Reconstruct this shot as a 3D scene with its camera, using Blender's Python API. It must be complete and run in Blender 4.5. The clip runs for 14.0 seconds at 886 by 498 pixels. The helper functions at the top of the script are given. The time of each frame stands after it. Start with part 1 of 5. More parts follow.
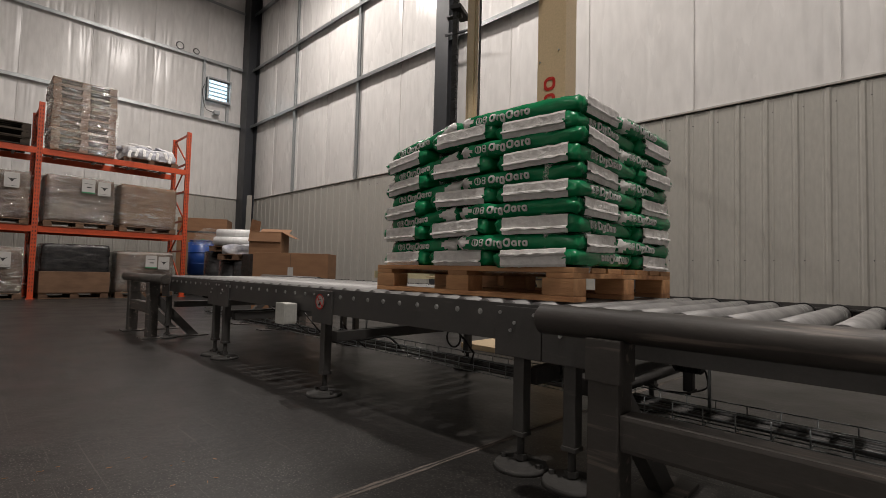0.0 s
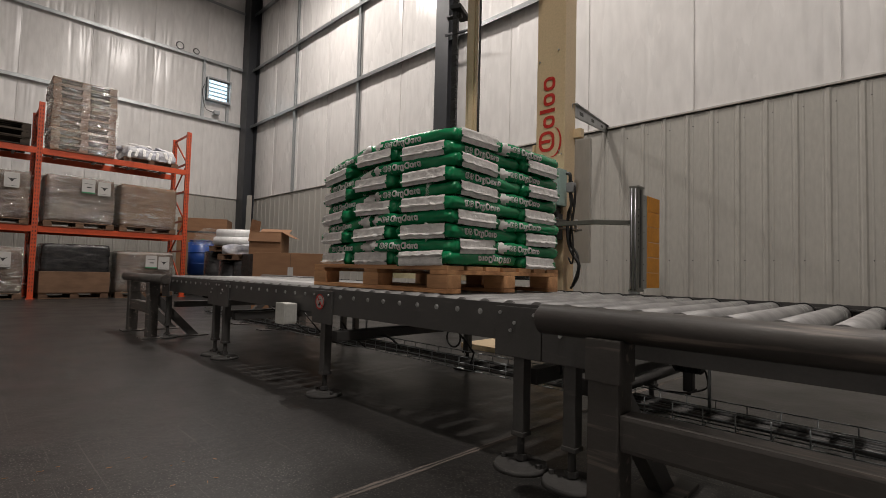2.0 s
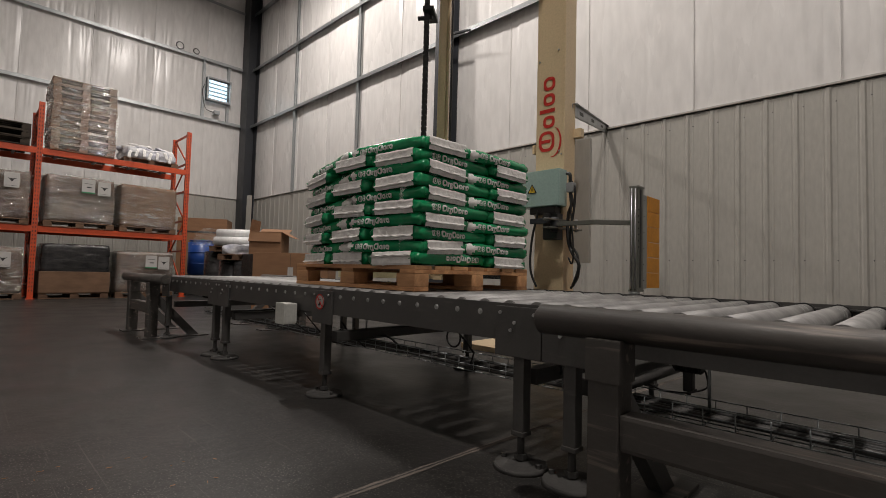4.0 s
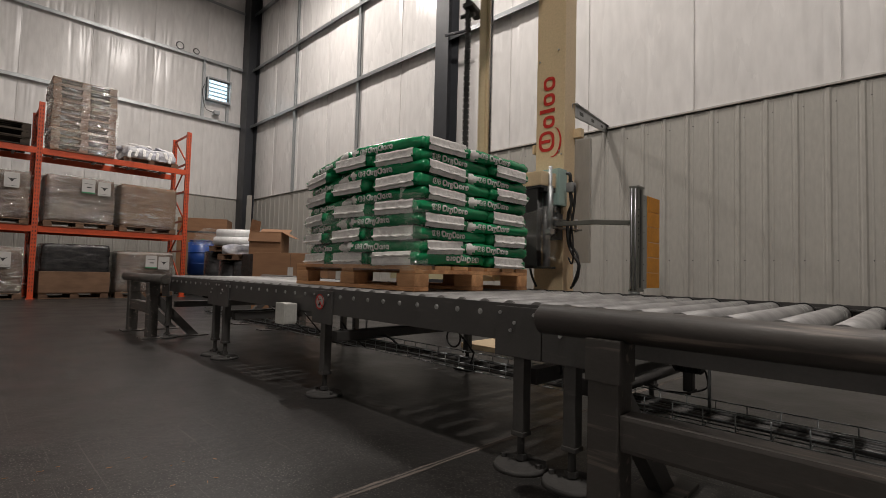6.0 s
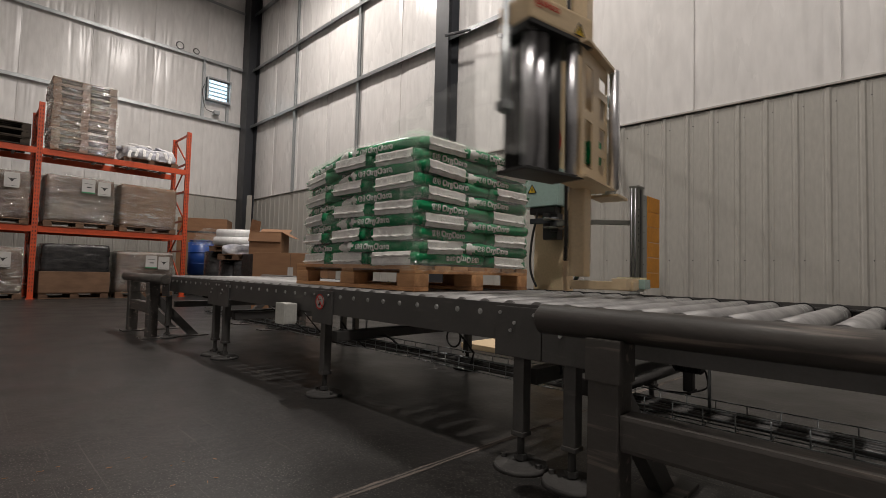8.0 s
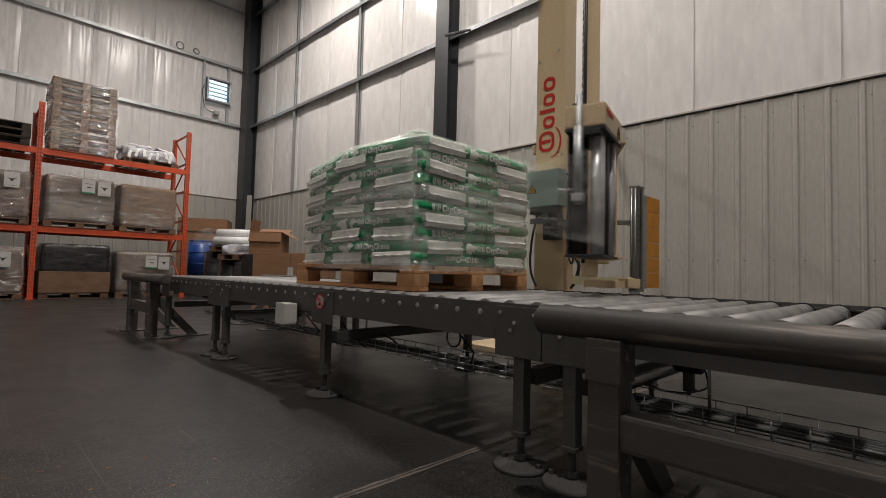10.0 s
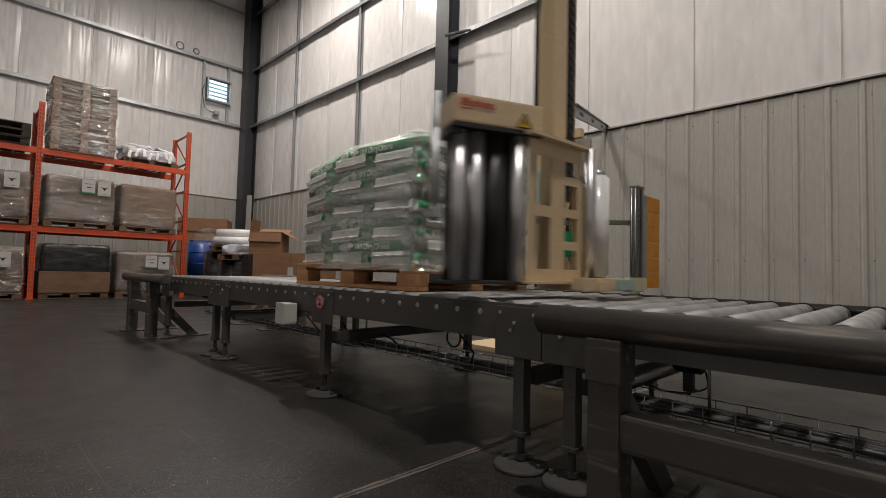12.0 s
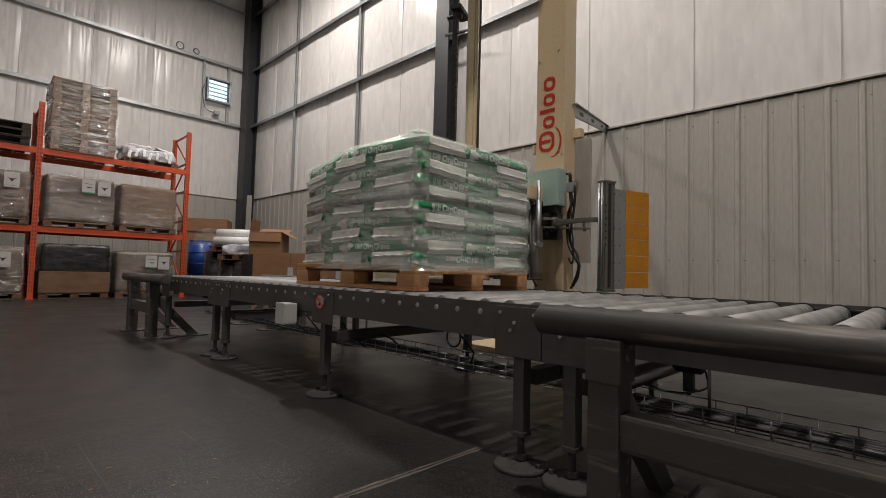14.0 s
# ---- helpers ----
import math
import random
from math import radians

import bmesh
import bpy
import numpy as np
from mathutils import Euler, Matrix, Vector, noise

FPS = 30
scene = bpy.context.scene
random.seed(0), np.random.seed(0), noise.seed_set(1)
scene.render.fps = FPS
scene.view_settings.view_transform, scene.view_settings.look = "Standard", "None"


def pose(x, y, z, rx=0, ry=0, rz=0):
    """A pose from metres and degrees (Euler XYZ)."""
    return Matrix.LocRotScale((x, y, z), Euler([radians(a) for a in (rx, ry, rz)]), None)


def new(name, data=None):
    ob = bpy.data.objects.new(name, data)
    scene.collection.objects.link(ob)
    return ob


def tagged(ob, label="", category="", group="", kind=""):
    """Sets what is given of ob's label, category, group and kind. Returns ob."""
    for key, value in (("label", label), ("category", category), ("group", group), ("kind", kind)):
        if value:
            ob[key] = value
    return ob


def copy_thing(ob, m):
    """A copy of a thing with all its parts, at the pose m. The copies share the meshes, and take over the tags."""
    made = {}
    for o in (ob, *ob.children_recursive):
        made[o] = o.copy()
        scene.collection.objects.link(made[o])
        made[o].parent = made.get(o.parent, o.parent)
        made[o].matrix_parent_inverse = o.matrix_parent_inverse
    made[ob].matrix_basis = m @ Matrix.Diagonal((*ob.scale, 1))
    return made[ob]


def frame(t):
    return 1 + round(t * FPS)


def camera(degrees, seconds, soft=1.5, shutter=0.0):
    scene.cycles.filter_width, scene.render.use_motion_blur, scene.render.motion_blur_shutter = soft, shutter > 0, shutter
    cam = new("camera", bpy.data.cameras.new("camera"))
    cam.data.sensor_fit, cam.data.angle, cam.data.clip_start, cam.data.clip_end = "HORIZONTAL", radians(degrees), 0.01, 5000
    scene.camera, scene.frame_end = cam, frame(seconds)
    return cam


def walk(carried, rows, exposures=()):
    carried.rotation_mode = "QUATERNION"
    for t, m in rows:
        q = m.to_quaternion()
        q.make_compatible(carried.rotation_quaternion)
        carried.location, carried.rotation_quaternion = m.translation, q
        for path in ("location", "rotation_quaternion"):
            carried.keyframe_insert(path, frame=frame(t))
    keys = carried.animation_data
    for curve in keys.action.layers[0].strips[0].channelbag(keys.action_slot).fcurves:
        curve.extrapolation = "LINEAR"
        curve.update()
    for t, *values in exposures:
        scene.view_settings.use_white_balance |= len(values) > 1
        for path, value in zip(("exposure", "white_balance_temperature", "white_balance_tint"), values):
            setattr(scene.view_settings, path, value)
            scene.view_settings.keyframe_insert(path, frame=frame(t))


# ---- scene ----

cam = camera(84.9, 14.0, soft=0.75, shutter=0.05)
EYE = (0.0, 0.0, 0.724)
YAW, PITCH, ROLL = 44.796, 2.735, 1.503
view = Matrix.Translation(EYE) @ pose(0, 0, 0, 0, 0, YAW) @ pose(0, 0, 0, 90 + PITCH) @ pose(0, 0, 0, 0, 0, ROLL)
walk(cam, [(0.0, view), (14.0, view)], exposures=[(0.0, 0.0), (14.0, 0.0)])

# ---------------------------------------------------------------- light
world = bpy.data.worlds.new("hall_air")
scene.world = world
world.use_nodes = True
world.node_tree.nodes["Background"].inputs[0].default_value = (0.9, 0.92, 1.0, 1)
world.node_tree.nodes["Background"].inputs[1].default_value = 0.008
LAMPS = [(-10.4, 4.2, 1.08), (-4.6, 4.0, 0.9), (0.6, 0.6, 1.12), (-2.5, -6.5, 0.22)]  # place and share of full power
LAMP_Z, LAMP_POWER = 9.3, 345.0


# ---------------------------------------------------------------- materials
def material(name, base, rough=0.5, metal=0.0, other=None, scale=6.0, amount=0.5, fine=60.0, bump=0.1, rough_var=0.1,
             stretch=(1, 1, 1), coat=0.0, per_object=0.0, per_island=0.0, detail=6.0):
    """A surface with large blotches and fine grain in object space; 'other' is the colour that the blotches tend to."""
    m = bpy.data.materials.new(name)
    m.use_nodes = True
    t = m.node_tree
    n, l = t.nodes, t.links
    bsdf = n["Principled BSDF"]
    co = n.new("ShaderNodeTexCoord")
    mp = n.new("ShaderNodeMapping")
    mp.inputs["Scale"].default_value = stretch
    l.new(co.outputs["Object"], mp.inputs["Vector"])
    big = n.new("ShaderNodeTexNoise")
    big.inputs["Scale"].default_value, big.inputs["Detail"].default_value = scale, detail
    sm = n.new("ShaderNodeTexNoise")
    sm.inputs["Scale"].default_value, sm.inputs["Detail"].default_value = fine, 4
    for k in (big, sm):
        l.new(mp.outputs["Vector"], k.inputs["Vector"])
    ramp = n.new("ShaderNodeMapRange")
    ramp.inputs["From Min"].default_value, ramp.inputs["From Max"].default_value = 0.35, 0.68
    ramp.inputs["To Max"].default_value = amount
    l.new(big.outputs["Fac"], ramp.inputs["Value"])
    other = other or tuple(c * 0.7 for c in base)
    mix = n.new("ShaderNodeMix")
    mix.data_type = "RGBA"
    mix.inputs["A"].default_value, mix.inputs["B"].default_value = (*base, 1), (*other, 1)
    l.new(ramp.outputs["Result"], mix.inputs["Factor"])
    grain = n.new("ShaderNodeMapRange")
    grain.inputs["To Min"].default_value, grain.inputs["To Max"].default_value = 0.82, 1.18
    l.new(sm.outputs["Fac"], grain.inputs["Value"])
    mul = n.new("ShaderNodeVectorMath")
    mul.operation = "SCALE"
    l.new(mix.outputs["Result"], mul.inputs[0])
    l.new(grain.outputs["Result"], mul.inputs["Scale"])
    col = mul.outputs["Vector"]
    if per_object or per_island:
        if per_object:
            src = n.new("ShaderNodeObjectInfo").outputs["Random"]
        else:
            src = n.new("ShaderNodeNewGeometry").outputs["Random Per Island"]
        v = n.new("ShaderNodeMapRange")
        k = per_object or per_island
        v.inputs["To Min"].default_value, v.inputs["To Max"].default_value = 1 - k, 1 + k
        l.new(src, v.inputs["Value"])
        m2 = n.new("ShaderNodeVectorMath")
        m2.operation = "SCALE"
        l.new(col, m2.inputs[0])
        l.new(v.outputs["Result"], m2.inputs["Scale"])
        col = m2.outputs["Vector"]
    l.new(col, bsdf.inputs["Base Color"])
    rr = n.new("ShaderNodeMapRange")
    rr.inputs["To Min"].default_value, rr.inputs["To Max"].default_value = max(0.03, rough - rough_var), min(1, rough + rough_var)
    l.new(big.outputs["Fac"], rr.inputs["Value"])
    l.new(rr.outputs["Result"], bsdf.inputs["Roughness"])
    bsdf.inputs["Metallic"].default_value = metal
    bsdf.inputs["Coat Weight"].default_value = coat
    bsdf.inputs["Coat Roughness"].default_value = 0.15
    if bump:
        b = n.new("ShaderNodeBump")
        b.inputs["Strength"].default_value, b.inputs["Distance"].default_value = bump, 0.01
        add = n.new("ShaderNodeMath")
        add.operation = "ADD"
        l.new(big.outputs["Fac"], add.inputs[0])
        l.new(sm.outputs["Fac"], add.inputs[1])
        l.new(add.outputs["Value"], b.inputs["Height"])
        l.new(b.outputs["Normal"], bsdf.inputs["Normal"])
    return m


def film_material(name, haze, streaks, scale=7.0, stretch=(1, 1, 7), bump=0.6, rough=0.12, edge=(0.48, 0.74), gloss=0.08, depth=0.03, milk=0.87, clear=1.0):
    """Clear stretch film: see-through, milky along its creases, with sharp glints; on the rack the milky streaks paint
    glints too.
    """
    m = bpy.data.materials.new(name)
    m.use_nodes = True
    t = m.node_tree
    n, l = t.nodes, t.links
    bsdf, out = n["Principled BSDF"], n["Material Output"]
    bsdf.inputs["Base Color"].default_value = (milk * 0.975, milk, milk * 0.99, 1)
    bsdf.inputs["Roughness"].default_value = 0.35
    co, mp = n.new("ShaderNodeTexCoord"), n.new("ShaderNodeMapping")
    mp.inputs["Scale"].default_value = stretch
    mp.inputs["Rotation"].default_value = (0.14, 0.12, 0.0)
    l.new(co.outputs["Object"], mp.inputs["Vector"])
    nz = n.new("ShaderNodeTexNoise")
    nz.inputs["Scale"].default_value, nz.inputs["Detail"].default_value, nz.inputs["Distortion"].default_value = scale, 6, 0.8
    l.new(mp.outputs["Vector"], nz.inputs["Vector"])
    soft = n.new("ShaderNodeTexNoise")
    soft.inputs["Scale"].default_value, soft.inputs["Detail"].default_value = 2.2, 2
    l.new(co.outputs["Object"], soft.inputs["Vector"])
    mr = n.new("ShaderNodeMapRange")
    mr.inputs["From Min"].default_value, mr.inputs["From Max"].default_value = edge
    mr.inputs["To Min"].default_value, mr.inputs["To Max"].default_value = haze, streaks
    l.new(nz.outputs["Fac"], mr.inputs["Value"])
    sm = n.new("ShaderNodeMapRange")
    sm.inputs["From Min"].default_value, sm.inputs["From Max"].default_value = 0.3, 0.7
    sm.inputs["To Min"].default_value, sm.inputs["To Max"].default_value = 0.5, 1.5
    l.new(soft.outputs["Fac"], sm.inputs["Value"])
    fac = n.new("ShaderNodeMath")
    fac.operation = "MULTIPLY"
    l.new(mr.outputs["Result"], fac.inputs[0])
    l.new(sm.outputs["Result"], fac.inputs[1])
    bp = n.new("ShaderNodeBump")
    bp.inputs["Strength"].default_value, bp.inputs["Distance"].default_value = bump, depth
    l.new(nz.outputs["Fac"], bp.inputs["Height"])
    l.new(bp.outputs["Normal"], bsdf.inputs["Normal"])
    tr, mx = n.new("ShaderNodeBsdfTransparent"), n.new("ShaderNodeMixShader")
    l.new(fac.outputs["Value"], mx.inputs["Fac"])
    tr.inputs["Color"].default_value = (clear * 0.985, clear, clear * 0.99, 1)
    l.new(tr.outputs["BSDF"], mx.inputs[1])
    l.new(bsdf.outputs["BSDF"], mx.inputs[2])
    gl, gm = n.new("ShaderNodeBsdfGlossy"), n.new("ShaderNodeAddShader")
    gl.inputs["Roughness"].default_value = rough
    gl.inputs["Color"].default_value = (gloss, gloss, gloss, 1)
    l.new(bp.outputs["Normal"], gl.inputs["Normal"])
    l.new(mx.outputs["Shader"], gm.inputs[0])
    l.new(gl.outputs["BSDF"], gm.inputs[1])
    l.new(gm.outputs["Shader"], out.inputs["Surface"])
    return m


def floor_material():
    """Dark sealed concrete: cloudy stains, pale sand grains, dust and hairline scratches."""
    m = material("polished_concrete", (0.027, 0.0258, 0.025), 0.36, 0, (0.009, 0.0088, 0.0088), 2.6, 1.0, 24, 0.16, 0.16, coat=0.0, detail=9.0)
    t = m.node_tree
    n, l = t.nodes, t.links
    bsdf = n["Principled BSDF"]
    bsdf.inputs["Specular IOR Level"].default_value = 0.36
    src = bsdf.inputs["Base Color"].links[0].from_socket
    co = n["Texture Coordinate"]
    grains = n.new("ShaderNodeTexNoise")
    grains.inputs["Scale"].default_value, grains.inputs["Detail"].default_value = 140, 4
    l.new(co.outputs["Object"], grains.inputs["Vector"])
    dust = n.new("ShaderNodeTexNoise")
    dust.inputs["Scale"].default_value, dust.inputs["Detail"].default_value = 2.6, 8
    l.new(co.outputs["Object"], dust.inputs["Vector"])
    g = n.new("ShaderNodeMapRange")
    g.inputs["From Min"].default_value, g.inputs["From Max"].default_value = 0.57, 0.68
    l.new(grains.outputs["Fac"], g.inputs["Value"])
    d = n.new("ShaderNodeMapRange")
    d.inputs["From Min"].default_value, d.inputs["From Max"].default_value = 0.35, 0.7
    d.inputs["To Min"].default_value, d.inputs["To Max"].default_value = 0.35, 0.95
    l.new(dust.outputs["Fac"], d.inputs["Value"])
    mul = n.new("ShaderNodeMath")
    mul.operation = "MULTIPLY"
    l.new(g.outputs["Result"], mul.inputs[0])
    l.new(d.outputs["Result"], mul.inputs[1])
    last = mul.outputs["Value"]
    for k, (ang, st) in enumerate((((0, 0, 0.5), (0.35, 30, 1)), ((0, 0, -0.9), (0.5, 36, 1)), ((0, 0, 1.9), (0.45, 40, 1)))):
        mp = n.new("ShaderNodeMapping")
        mp.inputs["Rotation"].default_value, mp.inputs["Scale"].default_value, mp.inputs["Location"].default_value = ang, st, (k * 7.3, k * 3.1, 0)
        l.new(co.outputs["Object"], mp.inputs["Vector"])
        sc = n.new("ShaderNodeTexNoise")
        sc.inputs["Scale"].default_value, sc.inputs["Detail"].default_value, sc.inputs["Distortion"].default_value = 2.0, 2, 0.3
        l.new(mp.outputs["Vector"], sc.inputs["Vector"])
        s2 = n.new("ShaderNodeMapRange")
        s2.inputs["From Min"].default_value, s2.inputs["From Max"].default_value = 0.69, 0.75
        s2.inputs["To Max"].default_value = 0.26
        l.new(sc.outputs["Fac"], s2.inputs["Value"])
        mxm = n.new("ShaderNodeMath")
        mxm.operation = "MAXIMUM"
        l.new(last, mxm.inputs[0])
        l.new(s2.outputs["Result"], mxm.inputs[1])
        last = mxm.outputs["Value"]
    mott = n.new("ShaderNodeTexNoise")
    mott.inputs["Scale"].default_value, mott.inputs["Detail"].default_value, mott.inputs["Roughness"].default_value = 34, 9, 0.75
    l.new(co.outputs["Object"], mott.inputs["Vector"])
    mt = n.new("ShaderNodeMapRange")
    mt.inputs["From Min"].default_value, mt.inputs["From Max"].default_value = 0.54, 0.8
    mt.inputs["To Max"].default_value = 0.3
    l.new(mott.outputs["Fac"], mt.inputs["Value"])
    both = n.new("ShaderNodeMath")
    both.operation = "MAXIMUM"
    l.new(last, both.inputs[0])
    l.new(mt.outputs["Result"], both.inputs[1])
    last = both.outputs["Value"]
    mix = n.new("ShaderNodeMix")
    mix.data_type = "RGBA"
    mix.inputs["B"].default_value = (0.26, 0.24, 0.215, 1)
    l.new(last, mix.inputs["Factor"])
    l.new(src, mix.inputs["A"])
    l.new(mix.outputs["Result"], bsdf.inputs["Base Color"])
    return m


def scuffed(m, colour, strength, scale=3.0, stretch=(0.6, 14, 14), low=0.62, high=0.7):
    """Adds pale rubbed streaks and chips to a painted surface."""
    n, l = m.node_tree.nodes, m.node_tree.links
    bsdf = n["Principled BSDF"]
    src = bsdf.inputs["Base Color"].links[0].from_socket
    mp = n.new("ShaderNodeMapping")
    mp.inputs["Scale"].default_value = stretch
    l.new(n["Texture Coordinate"].outputs["Object"], mp.inputs["Vector"])
    nz = n.new("ShaderNodeTexNoise")
    nz.inputs["Scale"].default_value, nz.inputs["Detail"].default_value = scale, 7
    l.new(mp.outputs["Vector"], nz.inputs["Vector"])
    mr = n.new("ShaderNodeMapRange")
    mr.inputs["From Min"].default_value, mr.inputs["From Max"].default_value, mr.inputs["To Max"].default_value = low, high, strength
    l.new(nz.outputs["Fac"], mr.inputs["Value"])
    mix = n.new("ShaderNodeMix")
    mix.data_type = "RGBA"
    mix.inputs["B"].default_value = (*colour, 1)
    l.new(mr.outputs["Result"], mix.inputs["Factor"])
    l.new(src, mix.inputs["A"])
    l.new(mix.outputs["Result"], bsdf.inputs["Base Color"])
    return m


def glow(name, colour, strength):
    m = bpy.data.materials.new(name)
    m.use_nodes = True
    b = m.node_tree.nodes["Principled BSDF"]
    b.inputs["Base Color"].default_value = (0.8, 0.8, 0.8, 1)
    b.inputs["Emission Color"].default_value = (*colour, 1)
    b.inputs["Emission Strength"].default_value = strength
    return m


M_FLOOR = floor_material()
M_JOINT = material("worn_joint_filler", (0.17, 0.14, 0.12), 0.8, 0, (0.09, 0.08, 0.07), 9, 0.9, 120, 0.2)
M_VINYL = material("white_vinyl_facing", (0.73, 0.715, 0.7), 0.27, 0, (0.66, 0.645, 0.63), 0.9, 0.6, 9, 0.35, 0.08, (1, 1, 0.25), per_object=0.03)
M_LINER = material("pale_grey_liner_steel", (0.405, 0.392, 0.358), 0.45, 0, (0.335, 0.323, 0.293), 1.2, 0.5, 24, 0.03, 0.08, (1, 1, 0.3), per_object=0.02)
M_GALV = material("galvanised_steel", (0.42, 0.44, 0.45), 0.42, 0.75, (0.3, 0.32, 0.33), 5, 0.6, 40, 0.04)
M_DARKSTEEL = material("charcoal_painted_steel", (0.035, 0.038, 0.044), 0.5, 0, (0.025, 0.027, 0.03), 4, 0.6, 50, 0.05)
M_CONV = material("dark_grey_powder_coat", (0.078, 0.0745, 0.071), 0.42, 0, (0.056, 0.054, 0.052), 5, 0.5, 130, 0.05, 0.08)
M_GUARD = material("scuffed_grey_paint", (0.074, 0.067, 0.061), 0.46, 0, (0.044, 0.04, 0.037), 4, 0.7, 100, 0.06, 0.12, (0.4, 1, 1))
scuffed(M_GUARD, (0.27, 0.22, 0.185), 0.8, 3.0, (0.8, 12, 12), 0.58, 0.7)
scuffed(M_CONV, (0.13, 0.12, 0.11), 0.4, 5.0, (1, 6, 6), 0.64, 0.72)
M_LINK = material("dull_grey_machine_paint", (0.17, 0.17, 0.15), 0.35, 0.2, (0.12, 0.12, 0.105), 5, 0.5, 60, 0.03)
M_ROLLER = material("zinc_roller_steel", (0.33, 0.325, 0.32), 0.5, 0.15, (0.19, 0.187, 0.184), 7, 0.9, 70, 0.04, 0.12, per_object=0.08)
M_BOLT = material("bright_zinc_bolt", (0.6, 0.6, 0.6), 0.3, 0.9, (0.4, 0.4, 0.4), 20, 0.5, 80, 0.02)
M_BEIGE = material("cream_machine_paint", (0.68, 0.53, 0.335), 0.38, 0, (0.6, 0.46, 0.29), 2.5, 0.5, 60, 0.02, 0.06)
M_BAR = material("pale_yellow_bumper_paint", (0.66, 0.6, 0.38), 0.5, 0, (0.55, 0.5, 0.31), 3, 0.5, 60, 0.03)
M_FOOT = material("dusty_grey_steel", (0.055, 0.053, 0.05), 0.8, 0, (0.035, 0.034, 0.033), 9, 0.6, 70, 0.15)
M_BLACK = material("black_plastic", (0.02, 0.02, 0.02), 0.5, 0, (0.03, 0.03, 0.03), 8, 0.5, 60, 0.05)
M_RUBBER = material("black_rubber_roller", (0.018, 0.018, 0.018), 0.45, 0, (0.03, 0.03, 0.03), 8, 0.5, 60, 0.03)
M_CHROME = material("brushed_aluminium_roller", (0.58, 0.58, 0.6), 0.34, 0.7, (0.47, 0.47, 0.49), 3, 0.4, 90, 0.01)
M_RED = material("red_print", (0.55, 0.03, 0.02), 0.5, 0, (0.48, 0.025, 0.02), 9, 0.4, 60, 0.0)
M_YELLOW = material("yellow_sign", (0.75, 0.5, 0.03), 0.5, 0, (0.65, 0.42, 0.03), 9, 0.4, 60, 0.0)
M_ORANGE_RACK = material("orange_rack_paint", (0.62, 0.085, 0.025), 0.42, 0, (0.45, 0.06, 0.02), 4, 0.6, 50, 0.04)
M_FLAP = material("orange_rubber_flap", (0.72, 0.29, 0.012), 0.5, 0, (0.52, 0.215, 0.012), 5, 0.5, 60, 0.04, per_object=0.05)
M_WOOD = material("raw_pallet_wood", (0.64, 0.35, 0.17), 0.7, 0, (0.3, 0.135, 0.055), 4, 0.9, 50, 0.3, 0.1, (0.5, 4, 4), per_object=0.2)
M_WOOD2 = material("aged_pallet_wood", (0.18, 0.1, 0.056), 0.75, 0, (0.09, 0.05, 0.03), 5, 0.9, 50, 0.3, 0.1, (0.5, 4, 4), per_object=0.2)
M_GREEN = material("green_bag_film", (0.007, 0.27, 0.1), 0.26, 0, (0.005, 0.2, 0.072), 8, 0.5, 30, 0.3, 0.1, per_object=0.08)
M_BAGWHITE = material("white_bag_film", (0.88, 0.865, 0.845), 0.38, 0, (0.74, 0.725, 0.705), 12, 0.6, 35, 0.8, 0.1, per_object=0.05)
M_PRINT = material("white_bag_print", (0.78, 0.79, 0.77), 0.45, 0, (0.7, 0.71, 0.69), 9, 0.3, 60, 0.0)
M_TEAL = material("pale_teal_machine_paint", (0.36, 0.5, 0.46), 0.16, 0, (0.3, 0.43, 0.4), 3, 0.5, 60, 0.02)
M_PANEL = material("grey_cabinet_paint", (0.3, 0.31, 0.3), 0.45, 0, (0.25, 0.26, 0.25), 3, 0.5, 60, 0.02)
# one cardboard in two tones: rack cartons darkened in colour for the rack's shade
M_CARD_DIM = material("brown_cardboard_dimmed", (0.2, 0.115, 0.066), 0.8, 0, (0.1, 0.054, 0.03), 4, 0.6, 70, 0.1, 0.05, (1, 1, 3))
M_CARTON = material("brown_cardboard_undimmed", (0.29, 0.155, 0.08), 0.8, 0, (0.21, 0.11, 0.058), 4, 0.6, 70, 0.1, 0.05, (1, 1, 3))
M_BLUE = material("blue_plastic_drum", (0.012, 0.06, 0.27), 0.4, 0, (0.01, 0.045, 0.2), 4, 0.5, 50, 0.04)
M_DARKWRAP = material("dark_wrapped_goods", (0.014, 0.014, 0.016), 0.2, 0, (0.034, 0.033, 0.032), 6, 0.9, 30, 0.5, 0.15, (1, 1, 4))
M_GREYWRAP = material("brown_wrapped_cartons", (0.17, 0.118, 0.09), 0.4, 0, (0.08, 0.056, 0.044), 3, 1.0, 26, 0.4, 0.15, (1, 1, 3))
M_BAGS = material("crumpled_white_plastic", (0.62, 0.62, 0.63), 0.35, 0, (0.28, 0.29, 0.36), 7, 0.9, 25, 0.8, 0.1)
M_PAPER = material("white_paper_label", (0.52, 0.51, 0.49), 0.6, 0, (0.44, 0.43, 0.41), 9, 0.5, 60, 0.02)
M_INK = material("black_ink", (0.02, 0.02, 0.02), 0.6, 0, (0.03, 0.03, 0.03), 9, 0.5, 60, 0.0)
M_GREENINK = material("green_ink", (0.03, 0.25, 0.1), 0.6, 0, (0.03, 0.22, 0.09), 9, 0.5, 60, 0.0)
M_WHITEBOX = material("white_plastic_box", (0.62, 0.62, 0.58), 0.4, 0, (0.55, 0.55, 0.51), 5, 0.4, 60, 0.02)
M_FILMROLL = material("white_film_roll", (0.84, 0.84, 0.83), 0.22, 0, (0.62, 0.63, 0.64), 3, 0.5, 20, 0.06, 0.05, (1, 1, 0.3))
